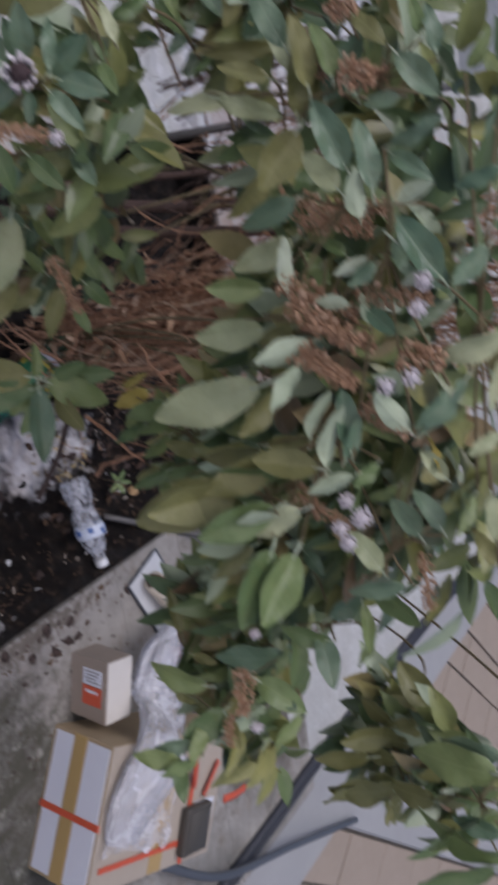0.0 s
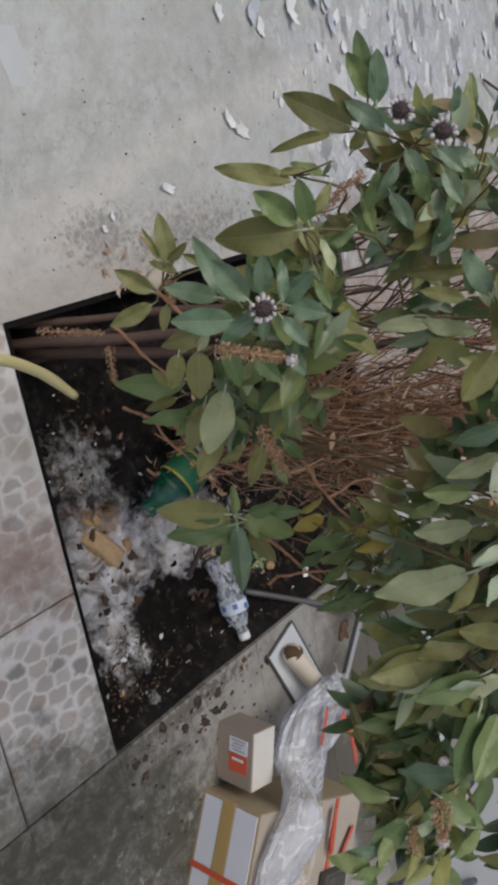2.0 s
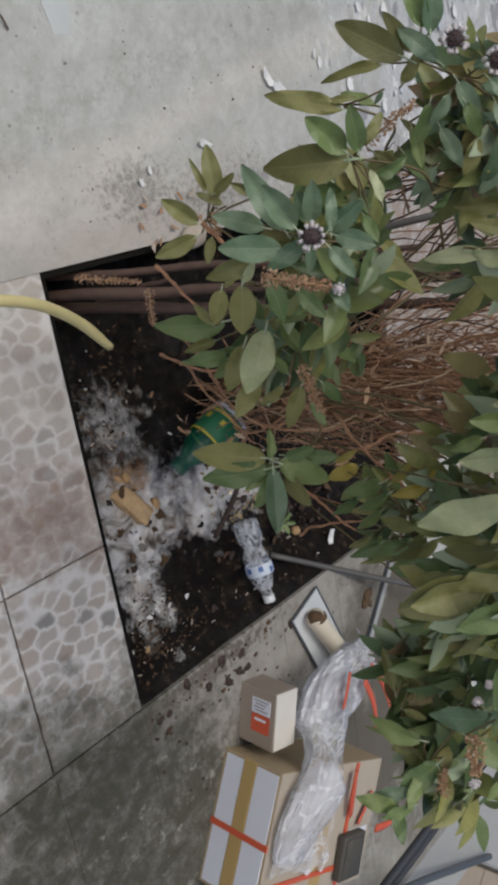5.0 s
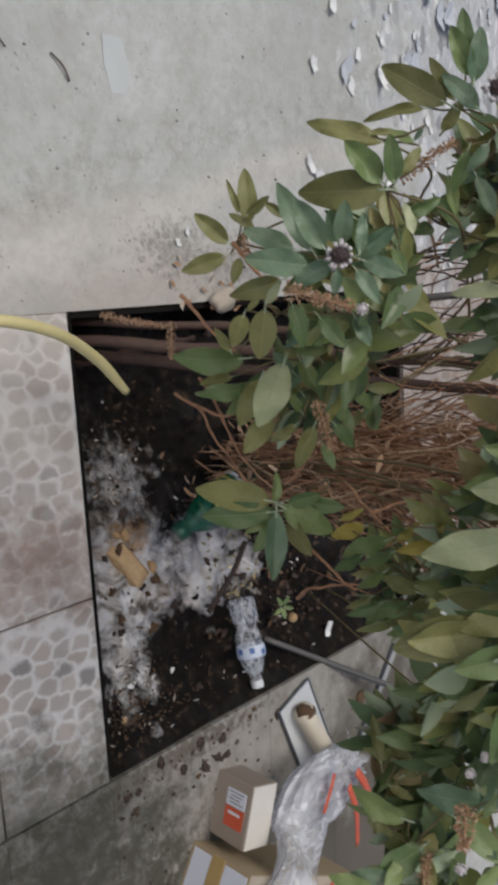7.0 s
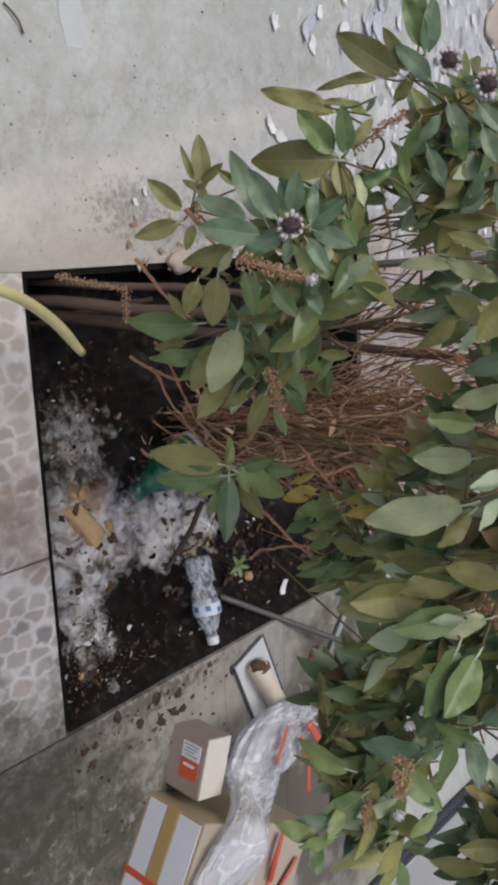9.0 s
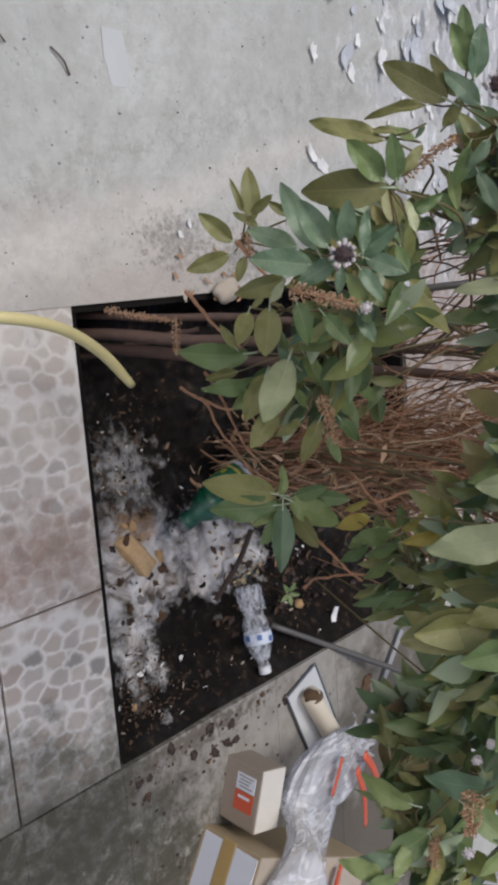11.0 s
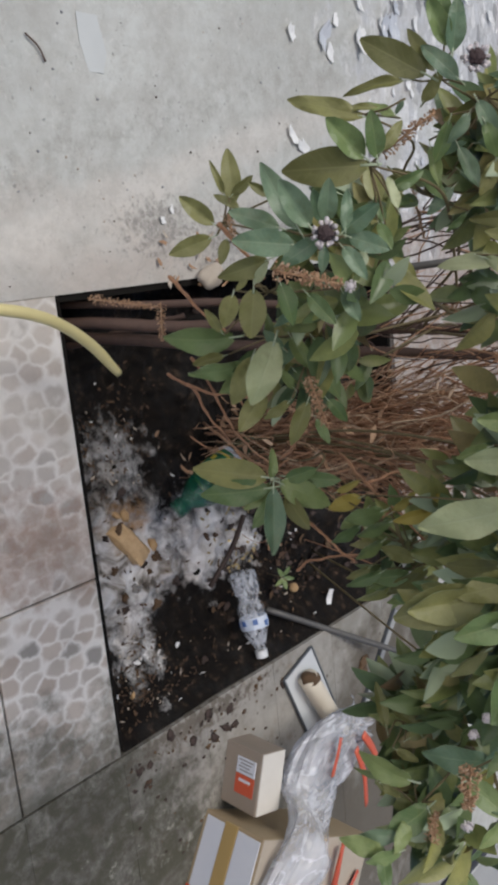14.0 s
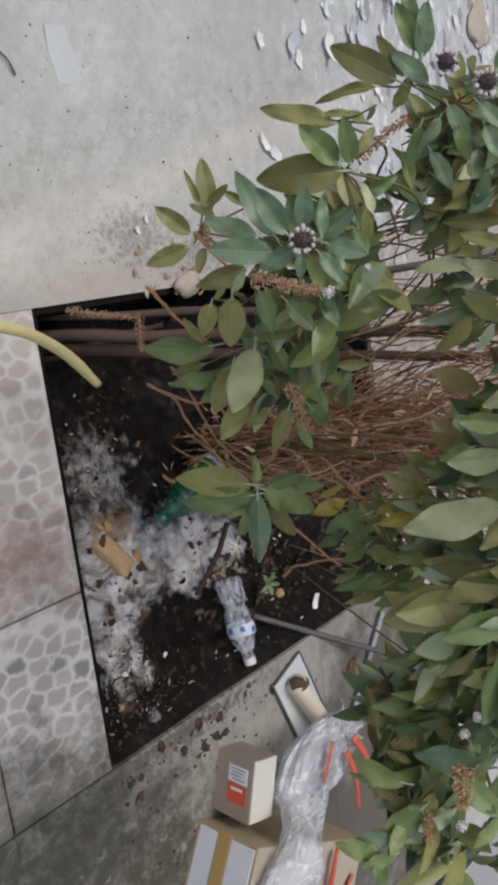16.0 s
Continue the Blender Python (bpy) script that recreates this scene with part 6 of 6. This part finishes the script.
leafy(bush, (0.327, 0.023, 0.642), [
    ((0.299, -0.015, 0.595), (0.316, -0.046, 0.581), "green", 1.00),
    ((0.317, -0.005, 0.620), (0.336, -0.031, 0.601), "green", 1.10),
    ((0.316, 0.014, 0.648), (0.331, -0.020, 0.636), "olive", 1.00),
    ((0.330, 0.020, 0.667), (0.347, -0.016, 0.656), "green", 1.00),
    ((0.347, -0.005, 0.641), (0.367, -0.042, 0.631), "green", 1.00),
    ((0.345, -0.024, 0.613), (0.362, -0.044, 0.595), "olive", 1.00),
    ((0.356, 0.017, 0.682), (0.373, -0.017, 0.670), "olive", 1.10),
    ((0.280, -0.005, 0.598), (0.305, -0.027, 0.577), "green", 1.00),
    ((0.273, -0.009, 0.643), (0.253, 0.004, 0.668), "yellow", 0.80),
    ((0.266, -0.006, 0.702), (0.254, 0.005, 0.722), "yellow", 0.80),
    ((0.274, 0.027, 0.532), (0.260, 0.041, 0.560), "yellow", 0.70),
    ((0.373, -0.004, 0.662), (0.388, -0.029, 0.644), "green", 1.00),
])
spike(bush, (-0.025, -0.238, 0.688), (-0.007, -0.201, 0.735), 0.0085, 18)
spike(bush, (0.092, -0.123, 0.623), (0.146, -0.121, 0.642), 0.0085, 16)
spike(bush, (0.004, -0.044, 0.146), (0.027, 0.031, 0.206), 0.0085, 18)
spike(bush, (0.011, -0.099, 0.371), (0.058, -0.103, 0.372), 0.0075, 10)
spike(bush, (-0.119, -0.118, 0.727), (-0.149, -0.095, 0.770), 0.0075, 14)
spike(bush, (-0.080, -0.194, 0.596), (-0.058, -0.192, 0.598), 0.0060, 7)
spike(bush, (0.055, 0.155, 0.640), (0.025, 0.165, 0.653), 0.0070, 8)
spike(bush, (0.041, 0.172, 0.668), (0.064, 0.195, 0.720), 0.0070, 12)
spike(bush, (0.559, -0.171, 0.777), (0.536, -0.153, 0.772), 0.0080, 9)
spike(bush, (-0.100, 0.024, 0.667), (-0.038, 0.057, 0.661), 0.0050, 10)
spike(bush, (0.112, -0.214, 0.931), (0.140, -0.206, 0.975), 0.0105, 16)
spike(bush, (0.141, -0.216, 0.932), (0.166, -0.210, 0.971), 0.0095, 14)
spike(bush, (0.064, -0.175, 0.923), (0.076, -0.159, 0.966), 0.0095, 14)
spike(bush, (0.101, -0.203, 0.919), (0.126, -0.185, 0.965), 0.0100, 14)
spike(bush, (0.125, -0.192, 0.932), (0.149, -0.178, 0.972), 0.0095, 14)
spike(bush, (0.139, -0.217, 0.937), (0.163, -0.212, 0.964), 0.0085, 10)
spike(bush, (0.177, -0.211, 0.976), (0.198, -0.208, 1.004), 0.0085, 10)
spike(bush, (0.113, -0.183, 0.961), (0.120, -0.165, 1.007), 0.0090, 12)
spike(bush, (0.148, -0.191, 0.994), (0.155, -0.182, 1.020), 0.0110, 9)
spike(bush, (0.056, -0.168, 0.903), (0.066, -0.136, 0.966), 0.0100, 18)
spike(bush, (-0.028, -0.110, 0.910), (-0.018, -0.090, 0.951), 0.0110, 14)
spike(bush, (0.255, -0.194, 0.903), (0.287, -0.188, 0.946), 0.0095, 12)
spike(bush, (0.321, -0.143, 0.979), (0.356, -0.162, 0.992), 0.0080, 10)
spike(bush, (0.416, -0.216, 0.850), (0.442, -0.239, 0.860), 0.0100, 10)
spike(bush, (-0.063, -0.135, 0.950), (-0.053, -0.141, 0.939), 0.0100, 8)
spike(bush, (-0.020, -0.144, 0.943), (-0.014, -0.136, 0.964), 0.0110, 10)
flower(bush, (-0.052, -0.204, 0.721), (0.0, -0.75, 0.65), 0.0125)
flower(bush, (-0.171, -0.036, 0.820), (0.0, -0.75, 0.65), 0.0130)
flower(bush, (-0.195, -0.047, 0.786), (0.0, -0.75, 0.65), 0.0130)
flower(bush, (-0.006, -0.204, 0.744), (0.0, -0.75, 0.65), 0.0085, PETAL)
flower(bush, (-0.169, 0.080, 0.841), (0.0, -0.75, 0.65), 0.0090)
flower(bush, (-0.177, 0.038, 0.783), (0.0, -0.75, 0.65), 0.0120)
flower(bush, (0.257, -0.194, 0.947), (0.0, -0.75, 0.65), 0.0090, PETAL)
flower(bush, (0.274, -0.205, 0.947), (0.0, -0.75, 0.65), 0.0090, PETAL)
flower(bush, (0.103, -0.191, 1.012), (0.0, -0.75, 0.65), 0.0090, PETAL)
flower(bush, (0.161, -0.218, 0.996), (0.0, -0.75, 0.65), 0.0090, PETAL)
flower(bush, (0.157, -0.211, 1.010), (0.0, -0.75, 0.65), 0.0090, PETAL)
flower(bush, (0.118, -0.196, 1.010), (0.0, -0.75, 0.65), 0.0090, PETAL)
flower(bush, (0.416, -0.138, 0.826), (0.0, -0.75, 0.65), 0.0090, PETAL)
flower(bush, (0.513, -0.179, 0.823), (0.0, -0.75, 0.65), 0.0090, PETAL)
flower(bush, (0.423, -0.162, 0.823), (0.0, -0.75, 0.65), 0.0080, PETAL)
flower(bush, (0.232, -0.258, 0.993), (0.0, -0.75, 0.65), 0.0100, PETAL)
flower(bush, (0.244, -0.269, 0.989), (0.0, -0.75, 0.65), 0.0080, PETAL)
# woody stems
def wander(pts, amount=0.012):
    return [p + Vector(noise.noise_vector(p * 17)) * amount + Vector(noise.noise_vector(p * 55)) * amount * 0.3 for p in pts]


FOOT, HEAD = Vector((0.37, 0.50, -0.12)), Vector((0.27, 0.36, 0.70))     # the bundle of dead stems leans over


def bundled(h, spread):
    return FOOT.lerp(HEAD, h) + Vector((brnd.gauss(0, spread), brnd.gauss(0, spread * 1.5), brnd.gauss(0, spread)))


for k in range(110):
    w = brnd.uniform(0.0009, 0.0028)
    h = brnd.uniform(0.55, 1.3)
    part("dry_stem", tube(wander(curve([bundled(0, 0.035), bundled(h * 0.35, 0.04), bundled(h * 0.7, 0.045), bundled(h, 0.055)], 8), 0.009), lambda s, w=w: w * (1.3 - 0.8 * s), 5), WOOD, bush, "brown dry stem")
tangle = bmesh.new()
for k in range(1500):
    p = bundled(brnd.uniform(0.1, 1.25), 0.055)
    d = ((HEAD - FOOT).normalized() + Vector((brnd.gauss(0, 0.27), brnd.gauss(0, 0.3), brnd.gauss(0, 0.27)))).normalized() * brnd.uniform(0.05, 0.17)
    tube(curve([p, p + d * 0.5 + Vector((brnd.uniform(-0.015, 0.015), brnd.uniform(-0.015, 0.015), 0.01)), p + d], 3), brnd.uniform(0.0005, 0.0013), 4, True, 1.0, tangle)
litter = bmesh.new()
for k in range(520):
    p = bundled(brnd.uniform(0.0, 0.85), 0.06)
    chip_bm = sheet([(brnd.uniform(0.006, 0.018) * math.cos(a), brnd.uniform(0.002, 0.006) * math.sin(a)) for a in (0, 0.8, 1.6, 2.4, 3.1, 4.0, 4.8, 5.6)], 0.0007, 10, k)
    bmesh.ops.transform(chip_bm, matrix=Matrix.Translation(p) @ Euler((brnd.uniform(-1, 1), brnd.uniform(-1, 1), brnd.uniform(0, 6))).to_matrix().to_4x4(), verts=chip_bm.verts)
    join(litter, chip_bm)
for k in range(420):
    p = Vector((0.33, 0.50, -0.05)).lerp(Vector((0.16, 0.42, 0.74)), brnd.uniform(0.25, 1.1)) + Vector((brnd.gauss(0, 0.035), brnd.gauss(0, 0.07), brnd.gauss(0, 0.04)))
    d = Vector((brnd.gauss(-0.15, 0.35), brnd.gauss(-0.1, 0.35), 1.0)).normalized() * brnd.uniform(0.05, 0.16)
    tube(curve([p, p + d * 0.5 + Vector((brnd.uniform(-0.012, 0.012), brnd.uniform(-0.012, 0.012), 0)), p + d], 3), brnd.uniform(0.0005, 0.0012), 4, True, 1.0, tangle)
tagged(part("dry_leaves", litter, DRY, bush, smooth=False), "withered brown leaves among the stems", kind="stuff")
tagged(part("twig_tangle", tangle, WOOD, bush), "tangle of thin brown twigs", kind="stuff")
for stalk in (
    ((0.109, -0.055, 0.315), (0.143, -0.012, 0.319), (0.203, 0.029, 0.318), (0.300, 0.109, 0.315)),
    ((0.089, -0.046, 0.360), (0.143, -0.006, 0.353), (0.223, 0.048, 0.342), (0.281, 0.127, 0.326)),
    ((0.129, -0.039, 0.333), (0.146, -0.011, 0.363), (0.136, 0.002, 0.416)),
    ((0.275, 0.197, 0.407), (0.279, 0.094, 0.530), (0.307, 0.053, 0.617), (0.336, 0.001, 0.715)),
    ((0.279, 0.094, 0.530), (0.283, 0.167, 0.548), (0.285, 0.208, 0.615)),
    ((0.299, -0.007, 0.498), (0.323, -0.010, 0.540), (0.342, -0.023, 0.587)),
    ((0.308, 0.054, 0.581), (0.284, 0.065, 0.620), (0.257, 0.063, 0.660)),
    ((0.405, 0.033, 0.441), (0.375, 0.023, 0.493), (0.352, 0.030, 0.575)),
    ((0.253, 0.067, 0.404), (0.199, 0.022, 0.489), (0.158, -0.039, 0.561)),
    ((-0.071, -0.201, 0.588), (-0.044, -0.186, 0.603), (-0.014, -0.174, 0.618)),
    ((-0.021, -0.134, 0.432), (0.011, -0.128, 0.466), (0.048, -0.127, 0.514)),
):
    part("dry_stem", tube(wander(curve(stalk, 10), 0.006), lambda s: 0.0020 * (1.2 - 0.5 * s) * (1 + 0.2 * math.sin(40 * s)), 6), WOOD, bush, "brown dry stem")
for k in range(60):
    a = Vector((brnd.uniform(-0.08, 0.16), brnd.uniform(0.18, 0.45), brnd.uniform(0.38, 0.60)))
    t = a + Vector((brnd.uniform(-0.12, 0.08), brnd.uniform(-0.05, 0.12), brnd.uniform(0.08, 0.28)))
    part("bare_twig", tube(wander(curve([a, a.lerp(t, 0.5) + Vector((brnd.uniform(-0.02, 0.02), brnd.uniform(-0.02, 0.02), 0)), t], 5), 0.01), lambda s: 0.0013 * (1.2 - 0.8 * s), 5), WOOD if k % 3 == 0 else OLDWOOD, bush, "bare brown twig")
weed = empty("seedling", pose(0.70, 0.53, -0.055))
for k in range(5):
    a = 1.25 * k
    ob = leaf(weed, (0, 0, 0.012), (math.cos(a), math.sin(a), 0.5), (0, -0.3, 1), 0.026)
part("stem", tube([Vector((0, 0, -0.03)), Vector((0, 0, 0)), Vector((0, 0, 0.014))], 0.0012, 5), STEM, weed)
tagged(weed, "small green seedling sprouting from the soil", "seedling")
part("pole", tube([Vector((0.006, 0.26, 0.46)), Vector((0.0, 0.45, 0.545)), Vector((-0.01, 0.75, 0.68))], 0.006, 8), ROD, bush, "thin grey support pole")
for a, b, r in (((0.050, 0.030, -0.11), (0.148, 0.68, 0.63), 0.0095), ((0.080, 0.085, -0.12), (0.20, 0.655, 0.64), 0.0095), ((0.022, 0.060, -0.09), (0.07, 0.50, 0.40), 0.007), ((0.10, 0.085, -0.13), (0.06, 0.24, 0.04), 0.0065)):
    a, b = Vector(a), Vector(b)
    part("old_branch", tube([a.lerp(b, i / 20) + Vector(noise.noise_vector(a * 9 + Vector((0, 0, i * 0.35)))) * 0.007 for i in range(21)], lambda s, r=r: r * (1.15 - 0.35 * s) * (1 + 0.22 * noise.noise(Vector((s * 14, r * 900, 0)))), 8, True, 0.75), OLDWOOD, bush, "dark brown old branch")

# ---- floor tiles and paving blocks ----
TD, J = 0.214, 0.004


def tile_piece(parent, x0, x1, y0, y1, mat, z0, z1, name, edge=0.0025):
    bm = box(x0, x1, y0, y1, z0, z1)
    top = [e for e in bm.edges if all(v.co.z > (z0 + z1) / 2 for v in e.verts)]
    bmesh.ops.bevel(bm, geom=top, offset=edge, segments=1, affect="EDGES")
    return part(name, bm, mat, parent, smooth=False)


bed = bpy.data.objects["tile_bed"]
xs = [0.0, 0.50, 0.86, 1.22, 1.58, EDGE]
for i in range(len(xs) - 1):
    for j in range(-9, 5):
        y0, y1 = j * TD, (j + 1) * TD
        if y1 > PY + 0.1 or (j >= 0 and xs[i] < PX - 0.01):
            continue
        worn = xs[i] > PX - 0.01
        jj = 0.0006 if worn else J
        tile_piece(bed, xs[i] + (jj / 2 if i else 0), xs[i + 1] - jj / 2, y0 + jj / 2, y1 - jj / 2, WORN if worn else TILE, -0.012, 0.0 if worn else brnd.uniform(-0.0008, 0.0008), "tile", 0.0005 if worn else 0.0025)

BLOCK_L, BLOCK_W = 0.40, 0.20
for row in list(range(-11, 0)) + list(range(0, 10)):
    for col in range(14):
        u0 = 1.0 + (col + (0.5 if row % 2 else 0.0)) * BLOCK_L
        v0 = (-0.602 + (row + 1) * BLOCK_W - BLOCK_W) if row < 0 else 0.01 + row * BLOCK_W
        mid = SLANT @ Vector((u0 + BLOCK_L / 2, v0 + BLOCK_W / 2, 0))
        if not (2.32 < mid.x < 5.2 and -0.6 < mid.y < 4.6):
            continue
        ob = tile_piece(pave_bed, -BLOCK_L / 2 + 0.006, BLOCK_L / 2 - 0.006, -BLOCK_W / 2 + 0.006, BLOCK_W / 2 - 0.006, PAVER, -0.04, brnd.uniform(-0.004, 0.004), "paving_block")
        ob.matrix_basis = Matrix.Translation((mid.x, mid.y, -0.06)) @ SLANT
